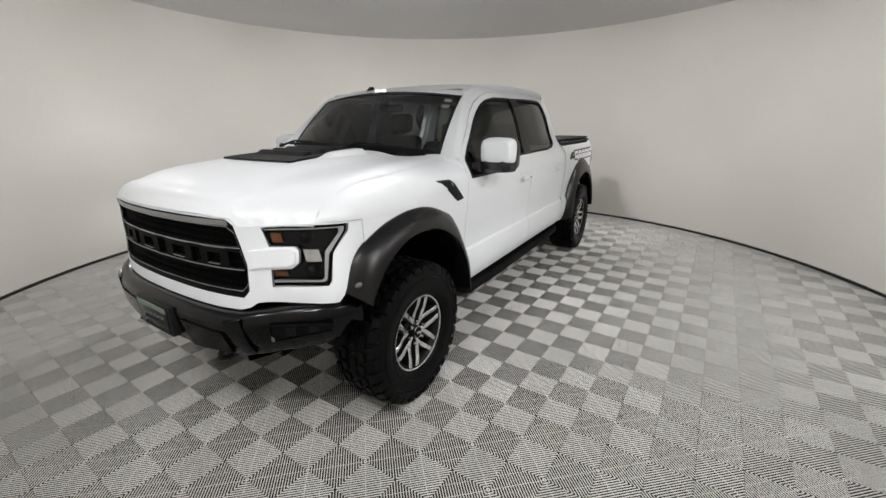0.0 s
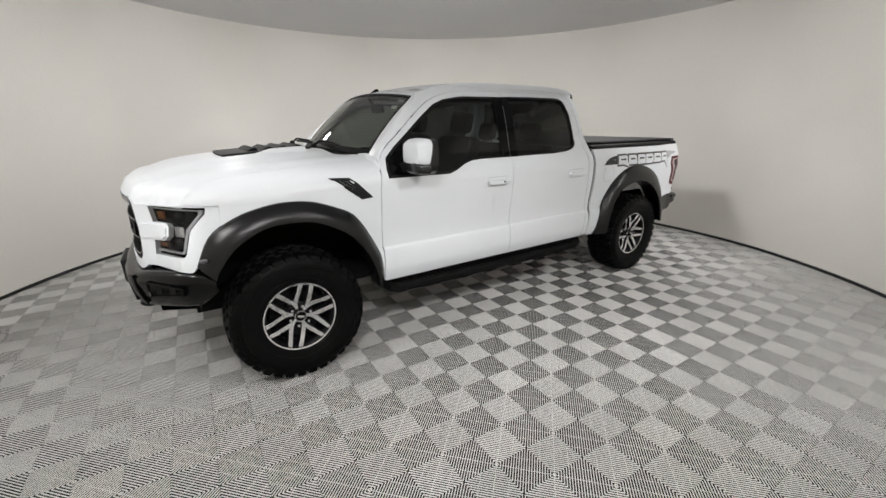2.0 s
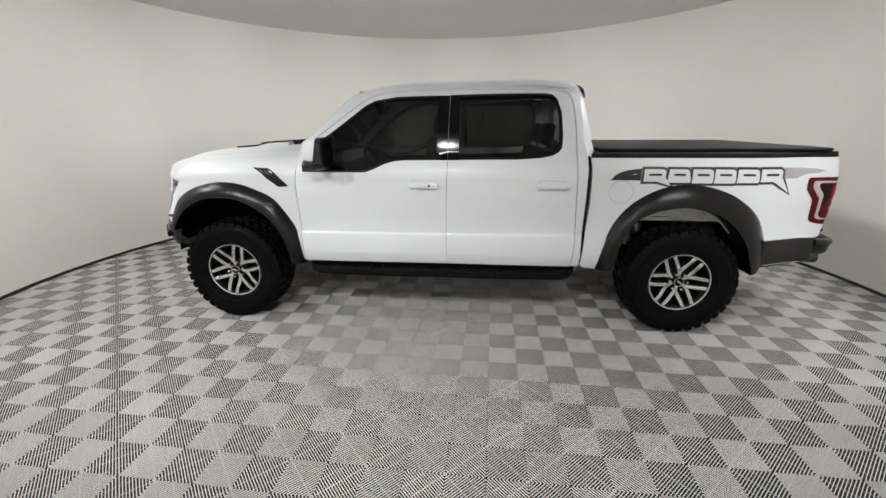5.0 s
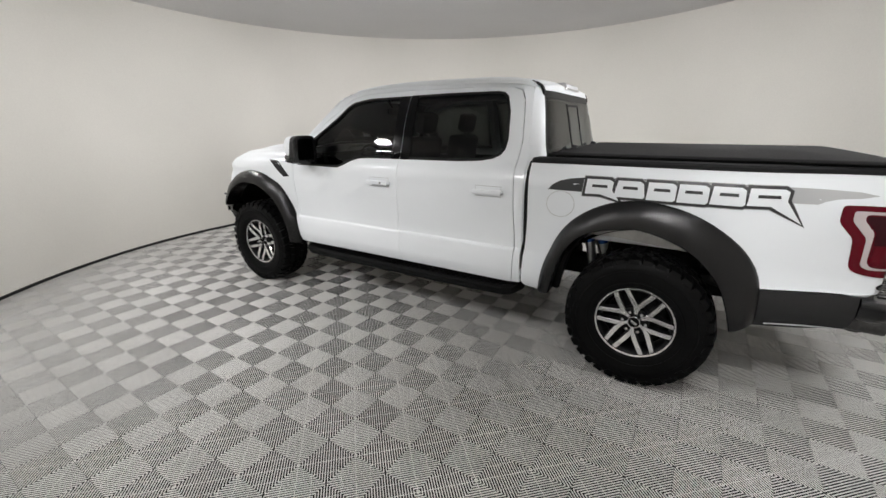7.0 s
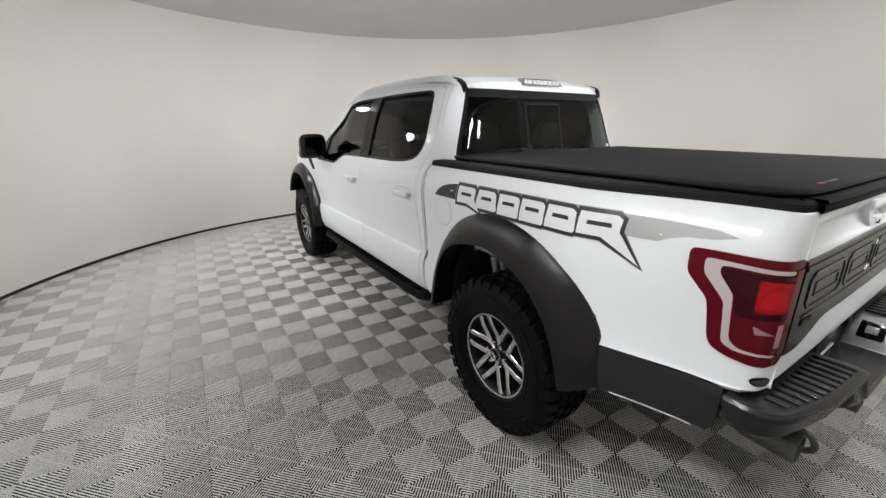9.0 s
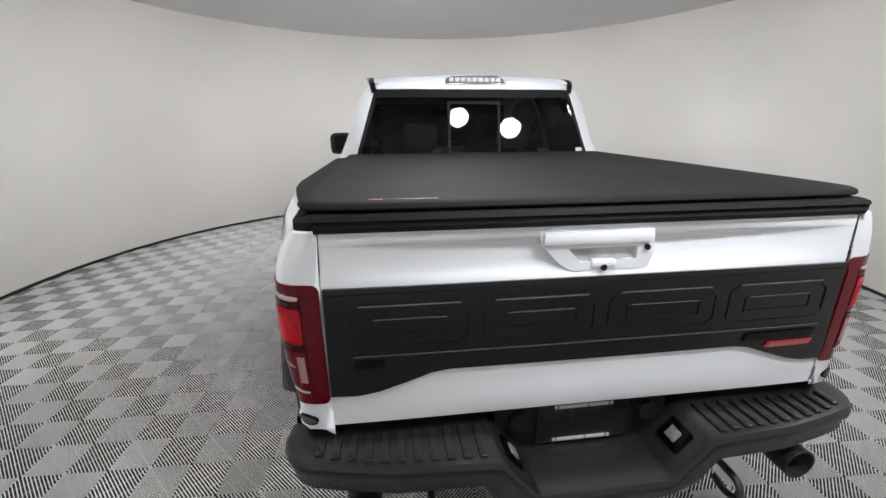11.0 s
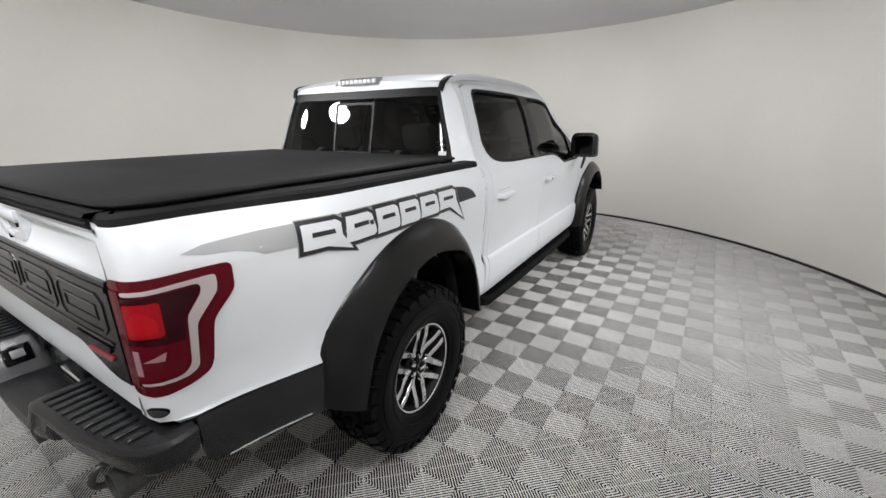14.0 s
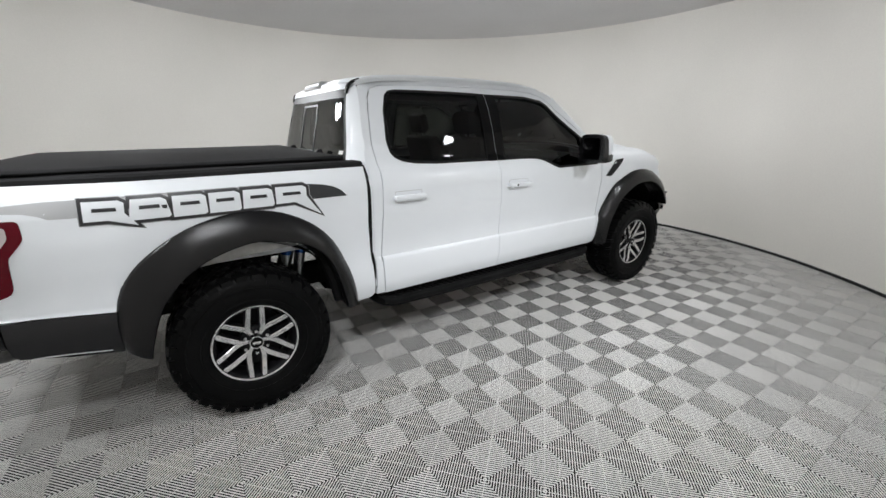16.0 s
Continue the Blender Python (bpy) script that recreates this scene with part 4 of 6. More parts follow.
def make_doors():
    for s in (-1, 1):
        at = flank(s)
        loop = [(1.8815, 1.898)] + DOOR_LINE[1:] + [(1.8655, 0.529), (1.8555, 0.79), (1.8585, 1.07), (1.8685, 1.36), (1.8725, 1.6)]
        door = panel("front_door", loop, at, PAINT, truck, holes=[FRONT_WINDOW], step=(0.07, 0.035), cuts=(0.789, 0.799))
        loop = [(1.885, 1.898)] + [(1.876, 1.6), (1.872, 1.36), (1.862, 1.07), (1.859, 0.79), (1.869, 0.529)] + DOOR_BACK
        back = panel("rear_door", loop, at, PAINT, truck, holes=[REAR_WINDOW], step=(0.07, 0.035), cuts=(0.789, 0.799))
        for ob, hole, mat in ((door, FRONT_WINDOW, SIDE_GLASS), (back, REAR_WINDOW, PRIVACY_GLASS)):
            pane = panel("window_pane", shrink(hole, -0.012), at, mat, ob, step=(0.1, 0.06), lift=-0.012, rim=0)
            pane.visible_shadow = False
            panel("window_seal", shrink(hole, -0.003), at, SEAL, ob, holes=[shrink(hole, 0.016)], step=(0.1, 0.06), lift=0.0015, rim=0.012)
        panel("pillar_cover", [(1.785, 1.372), (1.868, 1.372), (1.872, 1.6), (1.879, 1.852), (1.785, 1.852)], at, GLOSS, door, step=(0.1, 0.06), lift=0.002, rim=0.006)
        panel("pillar_cover", [(1.8725, 1.372), (1.955, 1.372), (1.955, 1.856), (1.8835, 1.854), (1.8765, 1.6)], at, GLOSS, back, step=(0.1, 0.06), lift=0.002, rim=0.006)
        panel("mirror_sail", [(0.712, 1.287), (0.706, 1.338), (0.723, 1.418), (0.80, 1.484), (0.875, 1.535), (0.885, 1.287)], at, GLOSS, door, step=(0.1, 0.06), lift=0.001, rim=0.01)
        for ob, x0, keyed in ((door, 1.69, True), (back, 2.675, False)):
            y, z = flank_y(x0, 1.185), 1.185
            bm = bmesh.new()
            prism(bm, [(-0.105, -0.017), (0.10, -0.017), (0.113, -0.006), (0.113, 0.010), (0.10, 0.017), (-0.105, 0.017), (-0.115, 0.006), (-0.115, -0.008)],
                  lambda u, v, d: (x0 + u, s * (y + 0.042 - d), z + v), 0.02, 0.006)
            block(bm, (x0 - 0.105, min(s * (y - 0.01), s * (y + 0.03)), z - 0.014), (x0 - 0.075, max(s * (y - 0.01), s * (y + 0.03)), z + 0.014), 0.004)
            block(bm, (x0 + 0.075, min(s * (y - 0.01), s * (y + 0.03)), z - 0.014), (x0 + 0.108, max(s * (y - 0.01), s * (y + 0.03)), z + 0.014), 0.004)
            part("door_handle", bm, PAINT, ob)
            cup = [(x0 - 0.10 + 0.0, z + 0.036), (x0 + 0.095, z + 0.036), (x0 + 0.095, z - 0.034), (x0 - 0.10, z - 0.034)]
            # grey outline that stands in for the shading round the hollow cup
            panel("cup_gap", shrink(cup, -0.003), at, LINER, ob, step=(0.3, 0.03), lift=0.0006, rim=0)
            panel("handle_cup", cup, at, PAINT, ob, step=(0.3, 0.03), lift=0.001, rim=0.002)
            if keyed:
                bm = bmesh.new()
                bmesh.ops.create_cone(bm, cap_ends=True, segments=16, radius1=0.008, radius2=0.008, depth=0.006, matrix=pose(x0 + 0.042, s * (y + 0.042), z, 90))
                part("key_lock", bm, SEAL, ob)
        # inner door skins
        panel("inner_skin", [(0.70, 0.60), (2.82, 0.60), (2.80, 1.36), (0.72, 1.27)], at, TRIM, truck, step=(0.3, 0.1), lift=-0.09, rim=0)
        # mirror
        bm = bmesh.new()
        rows = []
        for k, (x, w, low, high) in enumerate(((0.805, 0.065, 1.395, 1.48), (0.82, 0.103, 1.375, 1.525), (0.855, 0.122, 1.362, 1.545), (0.90, 0.126, 1.358, 1.550), (0.93, 0.121, 1.36, 1.546))):
            cy, cz, h = 1.125, (low + high) / 2, (high - low) / 2
            rows.append([(x, s * (cy + w * math.copysign(abs(math.cos(a)) ** 0.5, math.cos(a))), cz + h * math.copysign(abs(math.sin(a)) ** 0.5, math.sin(a))) for a in np.linspace(0, 2 * math.pi, 28, endpoint=False)])
        loft(bm, rows, ring=True, caps=True)
        mirror = part("side_mirror", bm, PAINT, truck, "white-capped door mirror on a black arm")
        bm = bmesh.new()
        rows = []
        for x, w, low, high in ((0.81, 0.08, 1.335, 1.40), (0.83, 0.118, 1.318, 1.395), (0.90, 0.130, 1.312, 1.395), (0.925, 0.131, 1.312, 1.551), (0.965, 0.128, 1.316, 1.551), (0.97, 0.116, 1.34, 1.535)):
            cy, cz, h = 1.125, (low + high) / 2, (high - low) / 2
            rows.append([(x, s * (cy + w * math.copysign(abs(math.cos(a)) ** 0.5, math.cos(a))), cz + h * math.copysign(abs(math.sin(a)) ** 0.5, math.sin(a))) for a in np.linspace(0, 2 * math.pi, 28, endpoint=False)])
        loft(bm, rows, ring=True, caps=True)
        part("housing", bm, PLASTIC, mirror)
        bm = bmesh.new()
        rows = [[(0.80, s * 0.94, 1.30), (0.90, s * 0.94, 1.30), (0.90, s * 0.94, 1.36), (0.80, s * 0.94, 1.38)], [(0.84, s * 1.06, 1.325), (0.93, s * 1.06, 1.325), (0.93, s * 1.06, 1.37), (0.84, s * 1.06, 1.385)]]
        loft(bm, rows, ring=True, caps=True)
        part("arm", bm, PLASTIC, mirror)
        bm = bmesh.new()
        prism(bm, [(1.045, 1.345), (1.205, 1.345), (1.212, 1.37), (1.205, 1.505), (1.185, 1.52), (1.06, 1.52), (1.04, 1.50)], lambda u, v, d: (0.9715 - d, s * u, v), 0.006)
        part("mirror_glass", bm, GLOSS, mirror)
        bm = bmesh.new()
        block(bm, (0.845, min(s * 1.13, s * 1.237), 1.345), (0.93, max(s * 1.13, s * 1.237), 1.360), 0.004)
        part("turn_signal", bm, CLEAR_LENS, mirror)


def make_bed():
    for s in (-1, 1):
        at = bed(s)
        loop = [(2.96, 1.386), (2.968, 1.04), (2.952, 0.743), (2.942, 0.551), (2.965, 0.522), (3.065, 0.512)]
        loop += [(x + 0.008, z - 0.012) for x, z in ARCH_REAR[1:9]] + [(4.285, 0.772), (4.45, 0.778), (4.70, 0.790), (4.80, 0.80), (4.884, 0.805), (4.884, 0.855)]
        loop += [(4.884, 1.232), (4.884, 1.386), (4.70, 1.386), (4.3, 1.386), (3.6, 1.386)]
        side = panel("bed_side", loop, at, PAINT, truck, holes=[shrink(soften(TAIL_LAMP, 0.022), 0.004)], step=(0.05, 0.04), rim=0.02)
        # decal: a sweep that fades to the rear, and plain slanted plates with a double outline
        sweep = [(3.096, 1.233), (3.13, 1.27), (3.17, 1.292), (3.23, 1.308), (3.306, 1.317), (3.55, 1.326), (3.823, 1.332), (4.10, 1.33), (4.44, 1.322), (4.60, 1.312), (4.665, 1.298),
                 (4.60, 1.282), (4.52, 1.276), (4.47, 1.262), (4.44, 1.246), (4.2, 1.25), (3.7, 1.236), (3.32, 1.232)]
        panel("decal_sweep", sweep, at, SWEEP, side, step=(0.06, 0.05), lift=0.0012, rim=0)
        plates = []
        for x0, x1, low, lean, reach, drop in ((3.330, 3.490, 1.224, 0.0, 0.040, 0.030), (3.497, 3.665, 1.218, 0.012, 0.0, 0.0), (3.672, 3.820, 1.214, 0.0, 0.0, 0.0),
                                               (3.827, 3.975, 1.214, 0.0, 0.0, 0.0), (3.982, 4.140, 1.218, 0.004, 0.0, 0.0), (4.147, 4.318, 1.224, 0.0, 0.075, 0.085)):
            points = [(x0 + lean + 0.006, 1.313), (x1 - lean - 0.020, 1.313), (x1 - lean, 1.300)]
            points += [(x1 - 0.004, 1.255), (x1 + reach, low - drop), (x1 - 0.07, low + 0.002)] if reach else [(x1, low + 0.010), (x1 - 0.012, low)]
            plates.append(points + [(x0, low)])
        for points in plates:
            a, b = points[0][0], max(p[0] for p in points[:3])
            slot = [(lerp(a, b, 0.20), 1.266), (lerp(a, b, 0.80), 1.266), (lerp(a, b, 0.78), 1.282), (lerp(a, b, 0.22), 1.282)]
            if s > 0:
                points, slot = ([(7.648 - x, z) for x, z in loop][::-1] for loop in (points, slot))
            panel("decal_rim", shrink(points, -0.019), at, STRIPE_PALE, side, step=(0.05, 0.05), lift=0.0018, rim=0)
            panel("decal_edge", shrink(points, -0.015), at, DECAL_EDGE, side, step=(0.05, 0.05), lift=0.0026, rim=0)
            panel("decal_plate", points, at, DECAL, side, step=(0.05, 0.05), lift=0.0034, rim=0)
            panel("decal_slot", slot, at, DECAL_EDGE, side, step=(0.05, 0.05), lift=0.0044, rim=0)
        # fuel cap (one side only), oval badge
        if s < 0:
            ring = [(3.184 + 0.090 * math.cos(a), 1.144 + 0.086 * math.sin(a)) for a in np.linspace(0, 2 * math.pi, 32, endpoint=False)]
            panel("fuel_flap_gap", ring, at, LINER, side, holes=[shrink(ring, 0.0035)], step=(0.3, 0.3), lift=0.0012, rim=0)
            panel("fuel_flap", shrink(ring, 0.0045), at, PAINT, side, step=(0.05, 0.05), lift=0.002, rim=0.002)
        oval = [(4.80 + 0.035 * math.cos(a), 0.836 + 0.016 * math.sin(a)) for a in np.linspace(0, 2 * math.pi, 20, endpoint=False)]
        badge = panel("oval_badge", oval, at, GLOSS, side, step=(0.2, 0.2), lift=0.006, rim=0.006)
        panel("oval_field", shrink(oval, 0.005), at, STEEL, side, step=(0.2, 0.2), lift=0.008, rim=0.002)
        # tail lamp
        lamp = panel("tail_lamp", soften(TAIL_LAMP, 0.022), at, RED, truck, "red tail lamp with a white band", step=(0.03, 0.05), lift=0.003, rim=0.02)
        band = [(4.586, 1.226), (4.70, 1.227), (4.828, 1.222), (4.828, 1.206), (4.70, 1.209), (4.637, 1.207), (4.637, 1.18), (4.684, 1.122), (4.692, 0.965), (4.715, 0.943), (4.826, 0.937), (4.826, 0.927), (4.70, 0.927), (4.668, 0.945), (4.658, 1.09), (4.588, 1.172)]
        panel("white_band", shrink(soften(band, 0.016), 0.0022), at, CLEAR_LENS, lamp, step=(0.03, 0.05), lift=0.0055, rim=0.002)
        panel("smoked_field", [(4.640, 1.203), (4.830, 1.202), (4.830, 1.188), (4.738, 1.190), (4.738, 1.072), (4.692, 1.072), (4.688, 1.122), (4.641, 1.18)], at, RED_DARK, lamp, step=(0.03, 0.05), lift=0.006, rim=0.002)
        panel("bright_field", soften([(4.740, 1.187), (4.828, 1.184), (4.828, 1.082), (4.740, 1.085)], 0.012), at, RED_BRIGHT, lamp, step=(0.03, 0.05), lift=0.008, rim=0.003)
        panel("bright_facet", soften([(4.752, 1.096), (4.750, 1.135), (4.772, 1.160), (4.796, 1.168), (4.820, 1.128), (4.820, 1.094)], 0.012), at, RED_GLOW, lamp, step=(0.03, 0.05), lift=0.0088, rim=0.001)
        panel("middle_strip", [(4.694, 1.070), (4.830, 1.078), (4.830, 1.064), (4.695, 1.058)], at, RED_DARK, lamp, step=(0.03, 0.05), lift=0.006, rim=0.002)
        panel("lower_field", [(4.697, 1.055), (4.830, 1.060), (4.830, 0.943), (4.718, 0.948), (4.699, 0.97)], at, RED, lamp, step=(0.03, 0.05), lift=0.008, rim=0.003)
        panel("inner_strip", [(4.834, 1.22), (4.873, 1.22), (4.873, 0.915), (4.834, 0.92)], at, RED, lamp, step=(0.03, 0.05), lift=0.006, rim=0.002)
        panel("reversing_field", [(4.806, 1.045), (4.824, 1.045), (4.824, 0.965), (4.806, 0.965)], at, PINK_LENS, lamp, step=(0.03, 0.05), lift=0.0095, rim=0.002)
        panel("reflector_mark", [(4.745, 1.035), (4.752, 1.008), (4.80, 1.010)], at, PINK_LENS, lamp, step=(0.03, 0.05), lift=0.0095, rim=0.001)
        # rail: white shoulder and black cap
        bm = bmesh.new()
        rows, edge = [], []
        for w in list(np.linspace(2.955, 4.6, 24)) + [4.68, 4.74, 4.775, 4.80, 4.84, 4.88]:
            x, y, z = bedside(w, 1.39)
            p, q = bedside(w - 0.01, 1.39), bedside(min(w + 0.01, 4.88), 1.39)
            n = Vector((p[1] - q[1], q[0] - p[0])).normalized()

            def inward(d, z):
                return x - n.x * d, s * (y - n.y * d), z

            edge.append([inward(0.0, 1.384), inward(0.003, 1.389), inward(0.010, 1.392), inward(0.05, 1.393)])
            rows.append([inward(0.007, 1.388), inward(0.007, 1.412), inward(0.018, 1.424), inward(0.085, 1.428), inward(0.085, 1.36)])
        loft(bm, rows)
        part("rail_cap", bm, VINYL, truck)
        bm = bmesh.new()
        loft(bm, edge)
        part("rail_shoulder", bm, PAINT, truck, angle=60)
        # lower valance behind the rear arch
        loop = [(4.285, 0.765), (4.45, 0.771), (4.70, 0.783), (4.711, 0.784), (4.711, 0.66), (4.704, 0.625), (4.685, 0.60), (4.50, 0.562), (4.29, 0.55)]
        panel("side_valance", loop, at, PLASTIC, truck, step=(0.05, 0.05), lift=0.004, rim=0.03)
        panel("bright_strip", [(4.345, 0.567), (4.64, 0.588), (4.64, 0.594), (4.345, 0.573)], at, GUIDE, truck, step=(0.05, 0.05), lift=0.006, rim=0.003)
        # dark gap between cab and bed
        bm = bmesh.new()
        rows = []
        for z in np.linspace(0.56, 1.40, 13):
            y = flank_y(2.94, z)
            rows.append([(2.932, s * (y - 0.012), z), (2.956, s * (y - 0.012), z), (2.956, s * (y - 0.10), z)])
        loft(bm, rows)
        part("cab_gap", bm, SEAL, truck)
    # front wall of the bed and inner floor
    bm = bmesh.new()
    block(bm, (3.058, -0.86, 0.66), (3.09, 0.86, 1.40), 0.01)
    part("bed_headboard", bm, PAINT, truck)
    bm = bmesh.new()
    block(bm, (3.09, -0.80, 0.88), (4.74, 0.80, 0.91))
    part("bed_floor", bm, PAINT, truck)
    # soft cover over the bed: a rounded edge, tucked in below
    right = [(3.05, 0.852), (3.5, 0.854), (4.0, 0.852), (4.4, 0.845), (4.62, 0.838), (4.71, 0.826), (4.752, 0.803), (4.776, 0.762), (4.784, 0.69), (4.786, 0.62)]
    plan = rounded([(x, y, 0) for x, y in right], 5)
    plan = [(p.x, p.y) for p in plan] + [(4.791 - 0.005 * (y / 0.62) ** 2, y) for y in np.linspace(0.58, -0.58, 21)] + [(p.x, -p.y) for p in reversed(plan)]
    plan += [(3.05, y) for y in np.linspace(-0.78, 0.78, 15)]
    bm = bmesh.new()
    rows = []
    for d, z in ((0.03, 1.422), (0.03, 1.434), (0.004, 1.4355), (0.0, 1.441), (0.003, 1.449), (0.012, 1.454)):
        rows.append([(x, y, z) for x, y in shrink(plan, d)])
    inner = shrink(plan, 0.012)
    for t in (0.04, 0.12, 0.24, 0.4, 0.6, 0.8, 0.95):
        row = []
        for x, y in inner:
            u, v = lerp(x, min(4.25, max(3.5, x)), t), y * (1 - t)
            row.append((u, v, 1.455 + 0.012 * math.sin(t * math.pi / 2) + 0.0016 * t * math.sin(u * 9 + v * 3)))
        rows.append(row)
    loft(bm, rows, ring=True)
    bm.faces.new([v for v in bm.verts][-len(inner):])
    bmesh.ops.triangulate(bm, faces=[f for f in bm.faces if len(f.verts) > 4])
    cover = part("bed_cover", bm, VINYL, truck, "black vinyl soft cover stretched over the bed", angle=50)
    bm = bmesh.new()
    block(bm, (4.742, -0.60, 1.4535), (4.752, -0.46, 1.4575), 0.0005)
    part("cover_tag", bm, STRIPE, cover)
    bm = bmesh.new()
    block(bm, (4.740, -0.64, 1.4535), (4.754, -0.605, 1.4578), 0.0005)
    part("cover_tag", bm, BADGE_RED, cover)
    for y in (-0.30, 0.42):
        bm = bmesh.new()
        prism(bm, [(3.045, 1.44), (3.10, 1.452), (3.08, 1.475), (3.055, 1.478)], lambda u, v, d, a=y: (u, a + d, v), 0.05, 0.004)
        part("cover_clip", bm, TRIM, cover)


GATE = [(0.80, 4.796), (0.83, 4.803), (0.90, 4.808), (1.10, 4.806), (1.235, 4.803), (1.255, 4.797), (1.275, 4.785), (1.305, 4.774), (1.332, 4.772), (1.345, 4.778), (1.353, 4.796), (1.362, 4.801), (1.40, 4.803), (1.43, 4.806)]


def gate(y, z):
    k = min(1, (abs(y) / 0.78) ** 2)
    return lerp(interp(z, GATE), 4.803, k) - 0.006 * (abs(y) / 0.78) ** 4, y, z


def make_tailgate():
    loop = [(-0.772, 0.815), (0.772, 0.815), (0.776, 0.92), (0.772, 1.25), (0.766, 1.385), (-0.766, 1.385), (-0.772, 1.25), (-0.776, 0.92)]
    tail = panel("tailgate", loop, gate, PAINT, truck, "white tailgate with a black embossed applique", step=(0.08, 0.03), rim=0.03, cuts=(1.262, 1.285, 1.318, 1.338, 1.345, 1.349, 1.353, 1.358))
    sheet = [(-0.768, 1.238), (0.768, 1.238), (0.772, 0.913), (0.70, 0.913), (0.64, 0.925), (0.56, 0.952), (0.49, 0.977), (0.44, 0.984), (-0.44, 0.984), (-0.49, 0.977), (-0.56, 0.952), (-0.64, 0.925), (-0.70, 0.915), (-0.772, 0.917)]
    cover = panel("applique", sheet, gate, SATIN, truck, "satin black embossed applique", step=(0.08, 0.04), lift=0.010, rim=0.010)
    panel("upper_ridge", [(-0.765, 1.205), (0.765, 1.205), (0.765, 1.222), (-0.765, 1.222)], gate, SATIN, cover, step=(0.08, 0.04), lift=0.014, rim=0.005)
    panel("lower_ridge", [(-0.71, 1.035), (0.735, 1.035), (0.735, 1.043), (-0.71, 1.043)], gate, SATIN, cover, step=(0.08, 0.04), lift=0.014, rim=0.005)
    # the ridge's highlight, put in as a thin pale strip
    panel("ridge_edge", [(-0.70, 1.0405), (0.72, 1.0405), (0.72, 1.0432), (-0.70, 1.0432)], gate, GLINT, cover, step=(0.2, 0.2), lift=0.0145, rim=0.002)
    for y0, y1 in ((-0.71, -0.38), (-0.345, -0.02), (0.015, 0.355), (0.39, 0.725)):
        frame_loop = [(y0 + 0.03, 1.06), (y1 - 0.03, 1.06), (y1, 1.085), (y1, 1.165), (y1 - 0.03, 1.19), (y0 + 0.03, 1.19), (y0, 1.165), (y0, 1.085)]
        panel("embossed_frame", frame_loop, gate, SATIN, cover, holes=[shrink(frame_loop, 0.010)], step=(0.2, 0.2), lift=0.0138, rim=0.0045)
        c0, c1 = y0 + 0.055, y1 - 0.055
        slot = [(c0, 1.10), (c1, 1.10), (c1, 1.15), (c0, 1.15)]
        panel("embossed_bar", slot, gate, SATIN, cover, holes=[shrink(slot, 0.006)], step=(0.2, 0.2), lift=0.0130, rim=0.0038)
        # two pale strips drawn as highlights on the embossed upper edges
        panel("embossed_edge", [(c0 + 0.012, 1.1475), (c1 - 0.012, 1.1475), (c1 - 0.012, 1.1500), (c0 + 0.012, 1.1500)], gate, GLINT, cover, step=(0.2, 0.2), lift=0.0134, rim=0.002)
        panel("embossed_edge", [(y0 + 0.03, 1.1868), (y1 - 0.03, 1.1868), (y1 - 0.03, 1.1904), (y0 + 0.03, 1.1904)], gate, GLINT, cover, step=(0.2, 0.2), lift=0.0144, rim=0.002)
    panel("badge_bar", [(0.46, 1.002), (0.70, 1.002), (0.715, 1.026), (0.475, 1.026)], gate, GLOSS, cover, step=(0.2, 0.2), lift=0.0165, rim=0.006)
    panel("badge_bar", [(0.545, 0.974), (0.70, 0.974), (0.712, 0.991), (0.557, 0.991)], gate, BADGE_RED, cover, step=(0.2, 0.2), lift=0.0165, rim=0.006)
    for k in range(7):
        y = 0.558 + 0.0215 * k
        panel("badge_mark", [(y, 0.978), (y + 0.012, 0.978), (y + 0.015, 0.987), (y + 0.003, 0.987)], gate, PINK_LENS, cover, step=(0.2, 0.2), lift=0.0175, rim=0)
    panel("badge_bar", [(-0.70, 1.004), (-0.62, 1.004), (-0.62, 1.026), (-0.70, 1.026)], gate, GLOSS, cover, step=(0.2, 0.2), lift=0.014, rim=0.003)
    # latch plate: recess, grip, lock
    plate = [(-0.20, 1.372), (0.13, 1.372), (0.135, 1.30), (0.125, 1.262), (0.10, 1.254), (-0.10, 1.254), (-0.135, 1.275), (-0.19, 1.33)]
    hole = [(-0.115, 1.318), (0.085, 1.318), (0.085, 1.282), (0.04, 1.277), (-0.075, 1.277)]
    latch = panel("tailgate_handle", plate, lambda y, z: (4.801 + 0.01 * (z - 1.3), y, z), PAINT, truck, "white tailgate handle plate", holes=[hole], step=(0.08, 0.04), rim=0.045)
    bm = bmesh.new()
    block(bm, (4.775, -0.12, 1.27), (4.785, 0.09, 1.325))
    part("handle_recess", bm, LINER, latch)
    bm = bmesh.new()
    block(bm, (4.785, -0.188, 1.330), (4.812, 0.124, 1.367), 0.007)
    block(bm, (4.785, -0.045, 1.262), (4.806, 0.025, 1.284), 0.004)
    part("grip", bm, PAINT, latch)
    for y, z, r in ((0.112, 1.315, 0.008), (-0.01, 1.262, 0.009)):
        bm = bmesh.new()
        bmesh.ops.create_cone(bm, cap_ends=True, segments=14, radius1=r, radius2=r, depth=0.01, matrix=pose(4.803, y, z, 0, 90, 0))
        part("lock", bm, SEAL, latch)
    # black spoiler cap along the top edge
    bm = bmesh.new()
    rows = []
    for y in np.linspace(-0.775, 0.775, 25):
        d = -0.006 * (abs(y) / 0.78) ** 4
